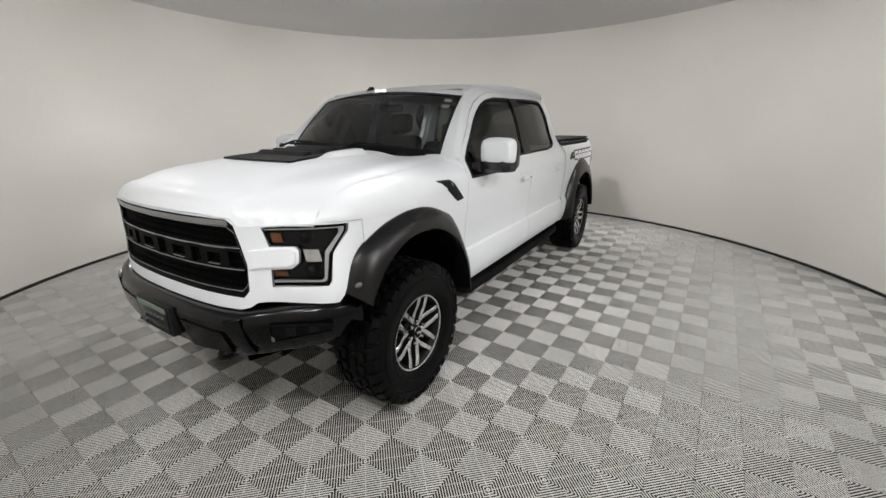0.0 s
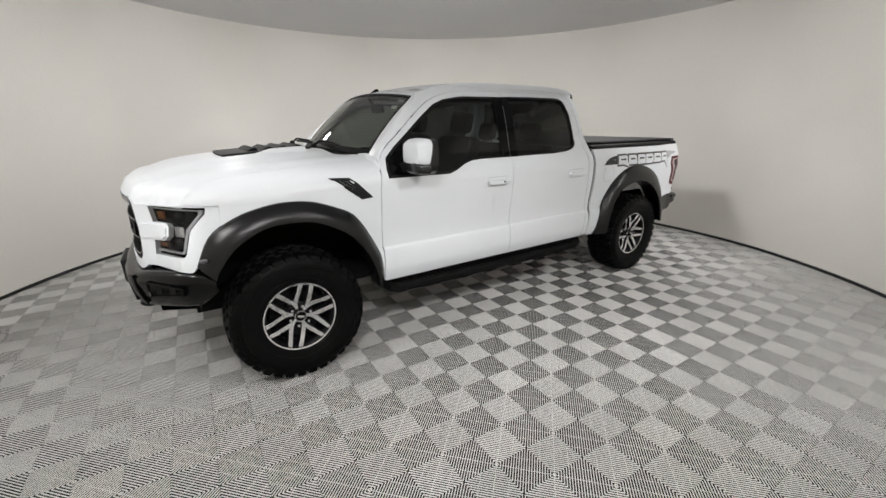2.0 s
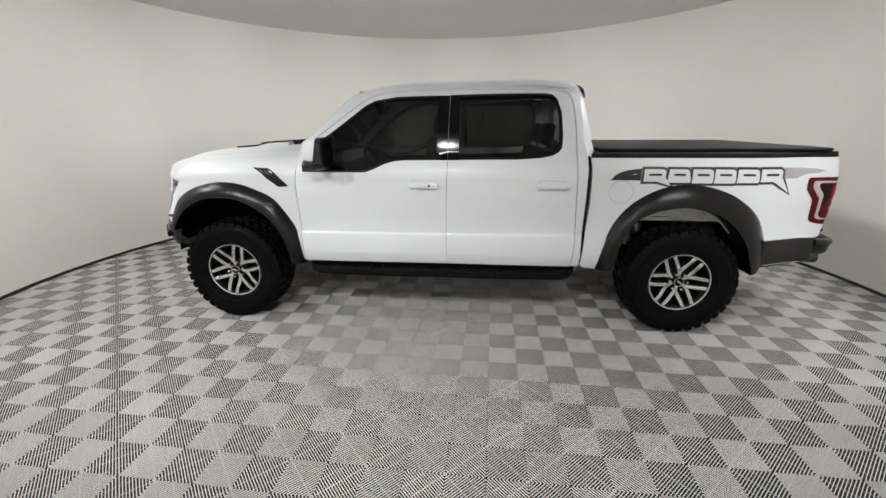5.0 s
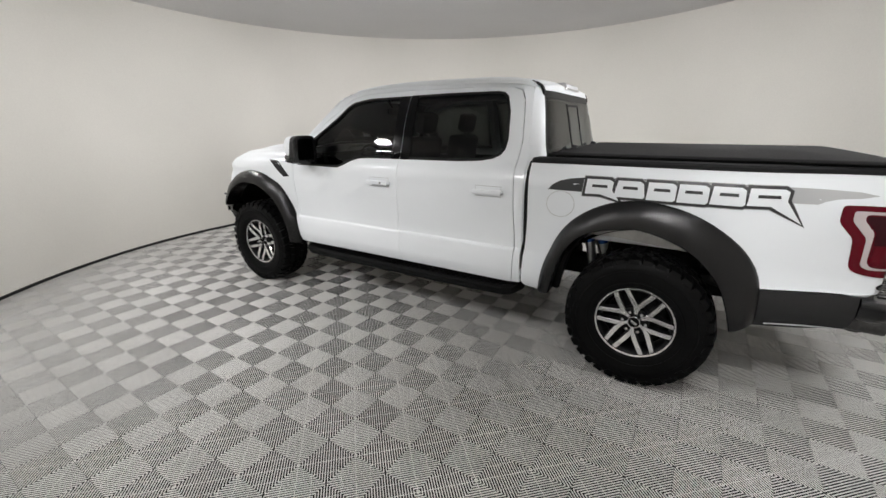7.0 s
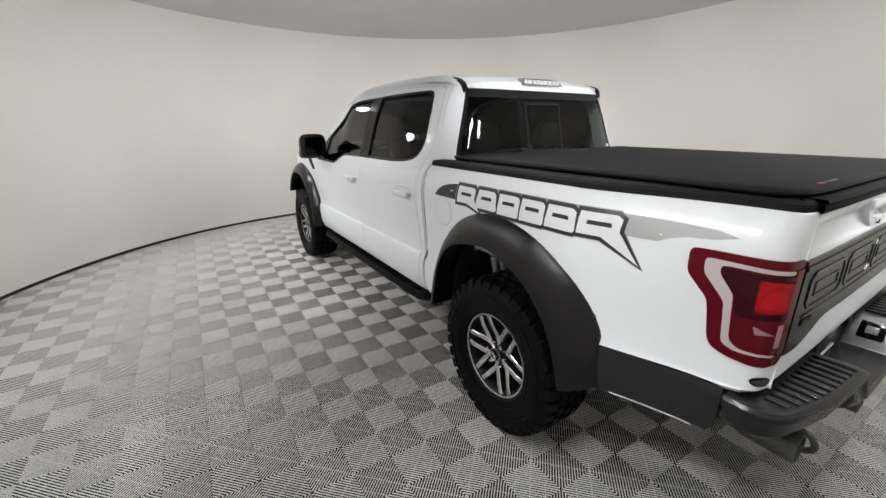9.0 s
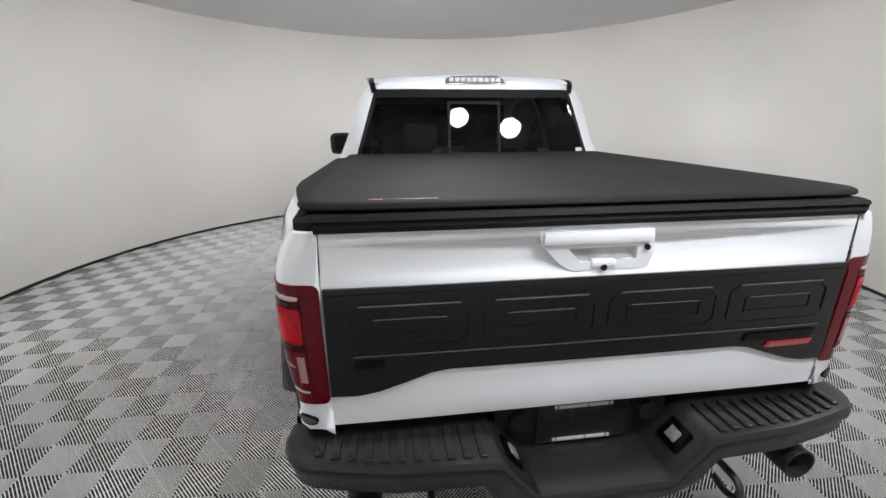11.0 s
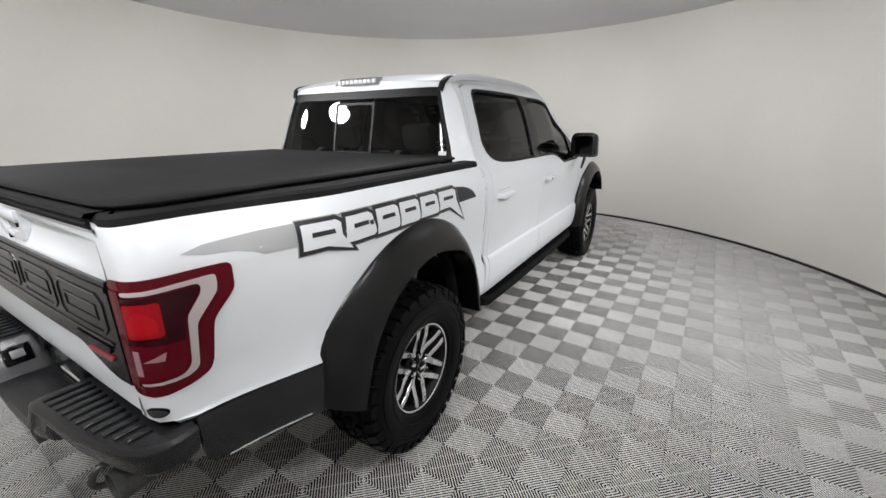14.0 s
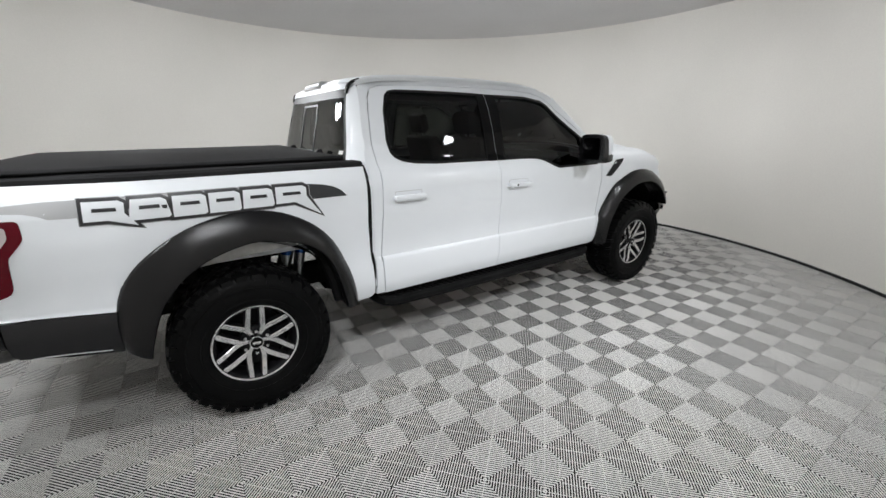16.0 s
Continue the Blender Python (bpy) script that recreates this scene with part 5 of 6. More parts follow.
        rows.append([(4.797 + d, y, 1.384), (4.812 + d, y, 1.386), (4.818 + d, y, 1.400), (4.812 + d, y, 1.412), (4.822 + d, y, 1.418), (4.815 + d, y, 1.428), (4.745 + d, y, 1.430), (4.745 + d, y, 1.38)])
    loft(bm, rows)
    part("gate_cap", bm, VINYL, truck)
    # gap behind the gate's edges
    for s in (-1, 1):
        bm = bmesh.new()
        block(bm, (4.70, s * 0.7735 - 0.004, 0.80), (4.742, s * 0.7735 + 0.004, 1.40))
        part("gate_gap", bm, SEAL, truck)


def make_rear_bumper():
    bm = bmesh.new()
    # outer edge in plan, top and bottom heights
    stations = [(4.718, 0.914, 0.772, 0.648), (4.775, 0.920, 0.772, 0.642), (4.812, 0.914, 0.772, 0.642), (4.842, 0.899, 0.772, 0.642), (4.868, 0.875, 0.772, 0.644), (4.888, 0.842, 0.772, 0.645),
                (4.908, 0.76, 0.772, 0.645), (4.938, 0.60, 0.772, 0.645), (4.954, 0.36, 0.772, 0.655), (4.956, 0.325, 0.772, 0.60), (4.957, 0.312, 0.766, 0.575), (4.96, 0.212, 0.652, 0.545), (4.96, 0.20, 0.642, 0.545), (4.962, 0.0, 0.640, 0.54)]
    stations = [(x, -y, t, b) for x, y, t, b in stations] + stations[-2::-1]
    rows = []
    for k, (x, y, t, b) in enumerate(stations):
        before, after = stations[max(0, k - 1)], stations[min(len(stations) - 1, k + 1)]
        n = Vector((after[1] - before[1], before[0] - after[0])).normalized()
        inner = max(-0.80, min(0.80, y))
        shape = ((0.030, t), (0.010, t - 0.004), (0.001, t - 0.016), (0.0, t - 0.030), (0.003, t - 0.042), (0.009, t - 0.045), (0.012, t - 0.052), (0.016, lerp(t, b, 0.75)), (0.030, b + 0.012), (0.05, b))
        row = [(4.70, inner, t - 0.004)] + [(x - n.x * d, y - n.y * d, z) for d, z in shape] + [(4.66, inner * 0.97, b)]
        rows.append(row)
    loft(bm, rows)
    bumper = part("rear_bumper", bm, PLASTIC, truck, "black plastic rear step bumper with ribbed pads", angle=28)
    for s in (-1, 1):
        for k in range(11):
            y = s * (0.36 + 0.045 * k)
            bm = bmesh.new()
            block(bm, (4.80, y - 0.012, 0.770), (interp(abs(y), [(0.36, 4.928), (0.60, 4.912), (0.76, 4.882), (0.82, 4.862)]), y + 0.012, 0.779), 0.004)
            part("step_pad", bm, PLASTIC, bumper)
        # square work lamp in the sloping cheek beside the plate
        slope = pose(4.858, s * 0.262, 0.712, 0, 0, 0) @ Matrix.Rotation(s * radians(50), 4, "X")
        bm = bmesh.new()
        block(bm, (-0.046, -0.040, -0.002), (0.046, 0.040, 0.006), 0.006, m=slope)
        bezel = part("work_lamp", bm, GLOSS, bumper, "small square lamp in a black bezel")
        bm = bmesh.new()
        block(bm, (-0.022, -0.019, 0.004), (0.022, 0.019, 0.010), 0.003, m=slope)
        part("lens", bm, DULL_LENS, bezel)
    bm = bmesh.new()
    block(bm, (4.74, -0.29, 0.62), (4.765, 0.29, 0.80), 0.006)
    part("plate_recess", bm, TRIM, bumper)
    bm = bmesh.new()
    block(bm, (4.763, -0.155, 0.645), (4.772, 0.155, 0.795), 0.003)
    holder_plate = part("plate_holder", bm, PLATE_SHINE, bumper)
    for z in (0.782, 0.657):
        bm = bmesh.new()
        for y0, y1 in ((-0.098, -0.088), (-0.084, 0.012), (0.016, 0.084), (0.088, 0.098)):
            block(bm, (4.771, y0, z - 0.006), (4.7745, y1, z + 0.006), 0.001)
        part("plate_bar", bm, PAPER, bumper)
    for y in (-0.215, 0.215):
        bm = bmesh.new()
        bmesh.ops.create_cone(bm, cap_ends=True, segments=20, radius1=0.034, radius2=0.03, depth=0.03, matrix=pose(4.772, y, 0.745, 0, 90, 0))
        part("trailer_socket", bm, TRIM, bumper)
    bm = bmesh.new()
    for lo, hi in (((4.55, -0.04, 0.44), (4.93, -0.03, 0.53)), ((4.55, 0.03, 0.44), (4.93, 0.04, 0.53)), ((4.55, -0.03, 0.44), (4.93, 0.03, 0.45)), ((4.55, -0.03, 0.52), (4.93, 0.03, 0.53))):
        block(bm, lo, hi, 0.002)
    block(bm, (4.45, -0.55, 0.45), (4.55, 0.55, 0.54), 0.01)
    part("hitch_receiver", bm, STEEL, truck)
    for s in (-1, 1):
        bm = bmesh.new()
        line = rounded([(4.70, s * 0.50, 0.52), (4.86, s * 0.50, 0.525), (4.90, s * 0.50, 0.50), (4.90, s * 0.50, 0.465), (4.86, s * 0.50, 0.445), (4.80, s * 0.50, 0.455)], 5)
        tube(bm, line, 0.012, 8)
        part("tow_hook", bm, STEEL, truck)
        bm = bmesh.new()
        y, z = s * 0.70, 0.575
        lathe(bm, [(0.050, -0.16), (0.054, 0.0), (0.048, 0.0), (0.044, -0.16)], 24)
        bmesh.ops.transform(bm, matrix=pose(4.90, y, z, 0, 0, -90), verts=bm.verts[:])
        part("exhaust_tip", bm, STEEL, truck, "dark round exhaust tip")
        bm = bmesh.new()
        tube(bm, rounded([(3.95, s * 0.42, 0.62), (4.3, s * 0.50, 0.60), (4.55, s * 0.66, 0.575), (4.76, y, z)], 6), 0.042, 12)
        part("exhaust_pipe", bm, STEEL, truck)


def make_front_bumper():
    bm = bmesh.new()
    plan = [(-0.425, 1.025, 0.806, 0.695), (-0.485, 1.005, 0.836, 0.65), (-0.55, 0.985, 0.840, 0.615), (-0.63, 0.91, 0.836, 0.60), (-0.72, 0.80, 0.828, 0.585), (-0.785, 0.71, 0.818, 0.57), (-0.83, 0.635, 0.800, 0.56), (-0.87, 0.50, 0.795, 0.545), (-0.895, 0.30, 0.795, 0.535), (-0.905, 0.0, 0.795, 0.53)]
    plan = [(x, -y, t, b) for x, y, t, b in plan] + plan[-2::-1]
    rows = []
    for i, (x, y, t, b) in enumerate(plan):
        x0, y0 = plan[max(0, i - 1)][:2]
        x1, y1 = plan[min(len(plan) - 1, i + 1)][:2]
        n = Vector((-(y1 - y0), x1 - x0)).normalized()
        if n.x > 0.3 or (abs(n.x) <= 0.3 and n.y * y < 0):
            n = -n

        def spot(out, z):
            return x + n.x * out, y + n.y * out, z

        rows.append([spot(-0.12, t - 0.010), spot(-0.055, t - 0.001), spot(-0.036, t - 0.003), spot(-0.018, t - 0.011), spot(-0.005, t - 0.024), spot(0.002, t - 0.042), spot(0.004, t - 0.062), spot(-0.002, t - 0.10), spot(-0.012, lerp(t, b, 0.62)), spot(-0.035, lerp(t, b, 0.9)), spot(-0.07, b), spot(-0.2, b + 0.02)])
    loft(bm, rows)
    bumper = part("front_bumper", bm, BUMPER, truck, "glossy black steel front bumper", angle=40)

    def corner(a, b):
        s = math.copysign(1, a)
        t = abs(a)
        x, y = lerp(-0.755, -0.575, t), lerp(0.752, 0.972, t)
        return x, s * y, b

    for s in (-1, 1):
        field = [(s * 0.01, 0.668), (s * 0.98, 0.708), (s * 1.0, 0.757), (s * 0.01, 0.768)]
        recess = panel("lamp_recess", field, corner, GLOSS, bumper, step=(0.2, 0.1), lift=0.012, rim=0.02)
        panel("recess_edge", field, corner, BUMPER, bumper, holes=[shrink(field, 0.010)], step=(0.2, 0.1), lift=0.020, rim=0.006)
        for t in (0.25, 0.62):
            panel("driving_lamp", [(s * t, 0.692 + 0.03 * t), (s * (t + 0.15), 0.696 + 0.03 * t), (s * (t + 0.15), 0.742), (s * t, 0.744)], corner, POCKET, bumper, step=(0.2, 0.1), lift=0.016, rim=0.004)
        # bright patch drawn as the gleam on the recess's inner corner
        panel("bright_edge", [(s * 0.01, 0.668), (s * 0.08, 0.671), (s * 0.06, 0.70), (s * 0.01, 0.71)], corner, GLINT, bumper, step=(0.2, 0.1), lift=0.019, rim=0.002)
        bm = bmesh.new()
        line = rounded([(-0.60, s * 0.42, 0.57), (-0.76, s * 0.42, 0.565), (-0.82, s * 0.42, 0.55), (-0.84, s * 0.42, 0.52), (-0.80, s * 0.42, 0.50), (-0.75, s * 0.42, 0.505)], 5)
        tube(bm, line, 0.014, 8)
        part("tow_hook", bm, TRIM, truck)

    def skin(y, z):
        x = interp(abs(y), [(0, -0.905), (0.3, -0.895), (0.5, -0.87), (0.635, -0.83), (0.71, -0.785), (0.8, -0.72)])
        return x + interp(z, [(0.56, 0.06), (0.62, 0.022), (0.70, 0.005), (0.78, 0.0)]), y, z

    def face(y, z):
        return -0.908 + 0.06 * (y / 0.6) ** 2 + 0.03 * (0.72 - z) / 0.2, y, z

    for s in (-1, 1):
        loop = [(s * 0.24, 0.715), (s * 0.53, 0.705), (s * 0.57, 0.60), (s * 0.28, 0.575)]
        panel("lower_field", loop, face, GLOSS, bumper, step=(0.1, 0.1), lift=0.012, rim=0.02)
        panel("corner_rib", [(s * 0.55, 0.765), (s * 0.64, 0.785), (s * 0.665, 0.60), (s * 0.605, 0.58)], skin, BUMPER, bumper, step=(0.05, 0.05), lift=0.010, rim=0.03)
    bm = bmesh.new()
    block(bm, (-0.925, -0.175, 0.600), (-0.88, 0.175, 0.765), 0.006)
    bracket = part("plate_bracket", bm, TRIM, bumper, "dealer plate bracket")
    bm = bmesh.new()
    block(bm, (-0.932, -0.155, 0.610), (-0.924, 0.155, 0.757), 0.003)
    part("plate", bm, PLATE_SHINE, bumper, "dark glossy dealer plate")
    bm = bmesh.new()
    block(bm, (-0.935, -0.15, 0.727), (-0.931, 0.15, 0.754), 0.001)
    part("plate_band", bm, PLATE_GREEN, bumper)
    for z, w in ((0.694, 0.24), (0.667, 0.20), (0.622, 0.24)):
        bm = bmesh.new()
        for k in range(6):
            y = -w / 2 + w / 6 * k
            block(bm, (-0.9345, y, z - 0.007), (-0.931, y + w / 6 * 0.7, z + 0.007))
        part("plate_bar", bm, TRIM if z < 0.68 else PLATE_GREY, bumper)
    bm = bmesh.new()
    rows = []
    for y in np.linspace(-0.5, 0.5, 11):
        rows.append([(-0.83 + 0.08 * (y / 0.5) ** 2, y, 0.55), (-0.74, y, 0.47), (-0.5, y, 0.42), (-0.25, y, 0.41)])
    loft(bm, rows)
    part("skid_plate", bm, PLASTIC, truck)


def make_flares():
    for s in (-1, 1):
        for outer, lip, rear in ((ARCH_FRONT, LIP_FRONT, False), (ARCH_REAR, LIP_REAR, True)):
            a, b = even(rounded(outer, 4), 40), even(rounded(lip, 4), 40)
            bm = bmesh.new()
            rows = []
            for p, q in zip(a, b):
                y0 = (bedside(p.x, p.y)[1] if rear else flank_y(p.x, min(p.y, 1.2)))
                row = []
                for t, k in ((0, -0.2), (0.01, 0.10), (0.08, 0.22), (0.3, 0.58), (0.6, 0.86), (0.85, 0.98), (0.97, 1.0)):
                    r = p.lerp(q, t)
                    row.append((r.x, s * lerp(y0, 1.096, k), r.y))
                row += [(q.x, s * 1.088, q.y), (q.x, s * 1.06, q.y), (q.x, s * 0.93, q.y)]
                rows.append(row)
            loft(bm, rows)
            flare = part("arch_flare", bm, FLARE, truck, "dark textured plastic wheel arch flare", angle=50)
            bm = bmesh.new()
            p = a[-1].lerp(b[-1], 0.25) if not rear else a[2].lerp(b[2], 0.2)
            if not rear:
                bmesh.ops.create_uvsphere(bm, u_segments=14, v_segments=8, radius=1, matrix=Matrix.LocRotScale((-0.467, s * 1.052, 0.919), None, (0.022, 0.012, 0.012)))
                part("marker_lamp", bm, PLATE_GREY, flare)
            else:
                bm.free()


def make_wheels():
    # one wheel, outer face towards -y, then its copies
    bm = bmesh.new()
    lathe(bm, [(0.236, 0.262), (0.244, 0.255), (0.232, 0.235), (0.214, 0.20), (0.205, 0.10), (0.205, 0.03), (0.216, 0.010), (0.229, 0.0), (0.234, 0.002), (0.236, 0.010)], 64, index=1)
    lathe(bm, [(0.2235, 0.0015), (0.2265, -0.0005), (0.2335, -0.0010)], 64, index=0)
    lathe(bm, [(0.0, 0.040), (0.062, 0.040), (0.085, 0.05), (0.090, 0.06), (0.082, 0.12)], 36, index=1)
    rim = part("wheel", bm, [ALLOY, POCKET], None, "six-spoke machined alloy wheel with an all-terrain tyre", angle=30)
    for side in (-1, 1):
        bm = bmesh.new()
        # run from the hub, middle of the arm, half its width; neighbours meet on the line at 30 degrees
        rows = []
        for run, mid, w in ((0.034, 0.0150, 0.0046), (0.050, 0.0240, 0.0085), (0.062, 0.0310, 0.0105), (0.080, 0.0395, 0.0145), (0.100, 0.0402, 0.0150), (0.130, 0.0392, 0.0148), (0.158, 0.0378, 0.0145), (0.165, 0.0374, 0.0145), (0.2235, 0.0345, 0.0152)):
            near, far = mid - w, min(mid + w, run * math.tan(radians(30)) - 0.0002)
            e = 0.003 if far == mid + w else 0.0004
            ring = ((near - 0.004, 0.05), (near, 0.003), (near + 0.003, 0.0), (far - e, 0.0), (far, e), (far + (0.004 if e > 0.001 else 0.0), 0.05))
            row = []
            for u, d in ring:
                r = math.hypot(u, run)
                row.append((side * u, d + interp(r, [(0.03, 0.034), (0.07, 0.033), (0.158, 0.0165), (0.172, 0.011), (0.23, 0.006)]), run))
            rows.append(row)
        loft(bm, rows, index=1)
        for f in bm.faces:
            if f.calc_center_median().y < 0.04 and max(v.co.y for v in f.verts) - min(v.co.y for v in f.verts) < 0.024:
                f.material_index = 0
        spoke = part("spoke", bm, [ALLOY, POCKET], rim, angle=30)
        for k in range(6):
            ob = spoke if k == 0 else spoke.copy()
            if k:
                scene.collection.objects.link(ob)
            ob.matrix_basis = pose(0, 0, 0, 0, 60 * k, 0)
    bm = bmesh.new()
    lathe(bm, [(0.0, 0.006), (0.028, 0.006), (0.033, 0.010), (0.034, 0.02)], 28)
    cap = part("hub_cap", bm, GLOSS, rim)
    bm = bmesh.new()
    block(bm, (-0.022, 0.0035, -0.008), (0.022, 0.0065, 0.008), 0.003)
    lathe(bm, [(0.0335, 0.009), (0.038, 0.008), (0.040, 0.014)], 28)
    part("cap_badge", bm, CHROME, rim)
    for k in range(6):
        a = 2 * math.pi * (k / 6) + math.pi / 2
        bm = bmesh.new()
        bmesh.ops.create_cone(bm, cap_ends=True, segments=6, radius1=0.0125, radius2=0.010, depth=0.045, matrix=pose(0.068 * math.cos(a), 0.035, 0.068 * math.sin(a), 90, 0, 0))
        part("lug_nut", bm, CHROME, rim)
    bm = bmesh.new()
    lathe(bm, [(0.09, 0.10), (0.175, 0.10), (0.175, 0.13), (0.09, 0.13)], 40, closed=True)
    part("brake_disc", bm, TRIM, rim)
    # dark disc closing the wheel's back, drawn as the shade inside it
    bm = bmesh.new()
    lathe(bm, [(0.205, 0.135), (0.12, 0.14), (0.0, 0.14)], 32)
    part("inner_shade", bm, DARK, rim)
    bm = bmesh.new()
    R, W = 0.437, 0.315
    y0 = -0.028
    profile = [(0.234, 0.006), (0.246, -0.010), (0.285, -0.020), (0.325, y0), (0.365, y0 + 0.003), (0.395, y0 + 0.012), (0.412, y0 + 0.026), (0.420, y0 + 0.05), (0.423, y0 + W / 2),
               (0.420, y0 + W - 0.05), (0.412, y0 + W - 0.026), (0.395, y0 + W - 0.012), (0.325, y0 + W), (0.252, y0 + W - 0.02), (0.240, y0 + W - 0.03)]
    lathe(bm, profile, 72)
    for r in (0.275, 0.345):
        lathe(bm, [(r, y0 + 0.006), (r + 0.002, y0 - 0.003 if r > 0.3 else y0 + 0.004), (r + 0.006, y0 - 0.003 if r > 0.3 else y0 + 0.004), (r + 0.008, y0 + 0.006)], 72)
    part("tyre", bm, RUBBER, rim, "black chunky all-terrain tyre", angle=25)
    bm = bmesh.new()
    rng = random.Random(4)
    n = 34
    for k in range(n):
        for row, (yc, wide, shift) in enumerate(((0.034, 0.060, 0.0), (0.095, 0.046, 0.5), (0.1575, 0.046, 0.15), (0.220, 0.046, 0.6), (0.281, 0.060, 0.1))):
            a0 = 2 * math.pi * (k + shift) / n
            span = 2 * math.pi / n * (0.80 if row in (0, 4) else 0.74)
            skew = (0.25 if row % 2 == 0 else -0.25) * span
            bevel = 0.006
            base, top = 0.412, R + rng.uniform(-0.001, 0.001)
            verts = []
            for rr, g in ((base, 0.0), (top, bevel)):
                for ya, sgn in ((yc - wide / 2 + g, -1), (yc + wide / 2 - g, 1)):
                    notch = 0.10 * span if (row in (1, 2, 3)) else 0.0
                    for t in (0, 1):
                        a = a0 + skew * sgn * 0.5 + span * t + (notch if t == 0 and sgn > 0 else 0) + (g / 0.437) * (1 if t == 0 else -1)
                        rad = rr - (0.014 if (row == 0 and sgn < 0) or (row == 4 and sgn > 0) else 0)
                        verts.append(bm.verts.new((rad * math.cos(a), y0 + ya, rad * math.sin(a))))
            v = verts
            for q in ((4, 5, 7, 6), (0, 1, 5, 4), (3, 2, 6, 7), (0, 4, 6, 2), (1, 3, 7, 5)):
                bm.faces.new([v[i] for i in q])
        # shoulder lugs on both sidewalls
        a0 = 2 * math.pi * k / n
        for ya, yb in ((y0 - 0.004, y0 + 0.03), (y0 + W + 0.004, y0 + W - 0.03)):
            span = 2 * math.pi / n * (0.62 if k % 2 else 0.45)
            inner = 0.372 if k % 2 else 0.386
            p = [(inner, ya + (0.004 if ya < 0.1 else -0.004), 0), (inner, ya + (0.004 if ya < 0.1 else -0.004), span), (0.418, yb - (0.012 if ya < 0.1 else -0.012), span), (0.418, yb - (0.012 if ya < 0.1 else -0.012), 0)]
            f = [bm.verts.new((r * math.cos(a0 + t), y, r * math.sin(a0 + t))) for r, y, t in p]
            b = [bm.verts.new((r * math.cos(a0 + t), y + (0.012 if ya < 0.1 else -0.012), r * math.sin(a0 + t))) for r, y, t in p]
            bm.faces.new(f)
            for i in range(4):
                bm.faces.new((f[i], b[i], b[(i + 1) % 4], f[(i + 1) % 4]))
    tagged(part("tread", bm, RUBBER, rim, angle=25), kind="stuff")
    rim.parent = truck
    rim.matrix_basis = pose(0.015, -1.045, 0.437, 0, 15, 0)
    copy_thing(rim, pose(3.708, -1.045, 0.437, 0, 34, 0))
    copy_thing(rim, pose(0.015, 1.045, 0.437, 0, 20, 180))
    copy_thing(rim, pose(3.708, 1.045, 0.437, 0, 5, 180))


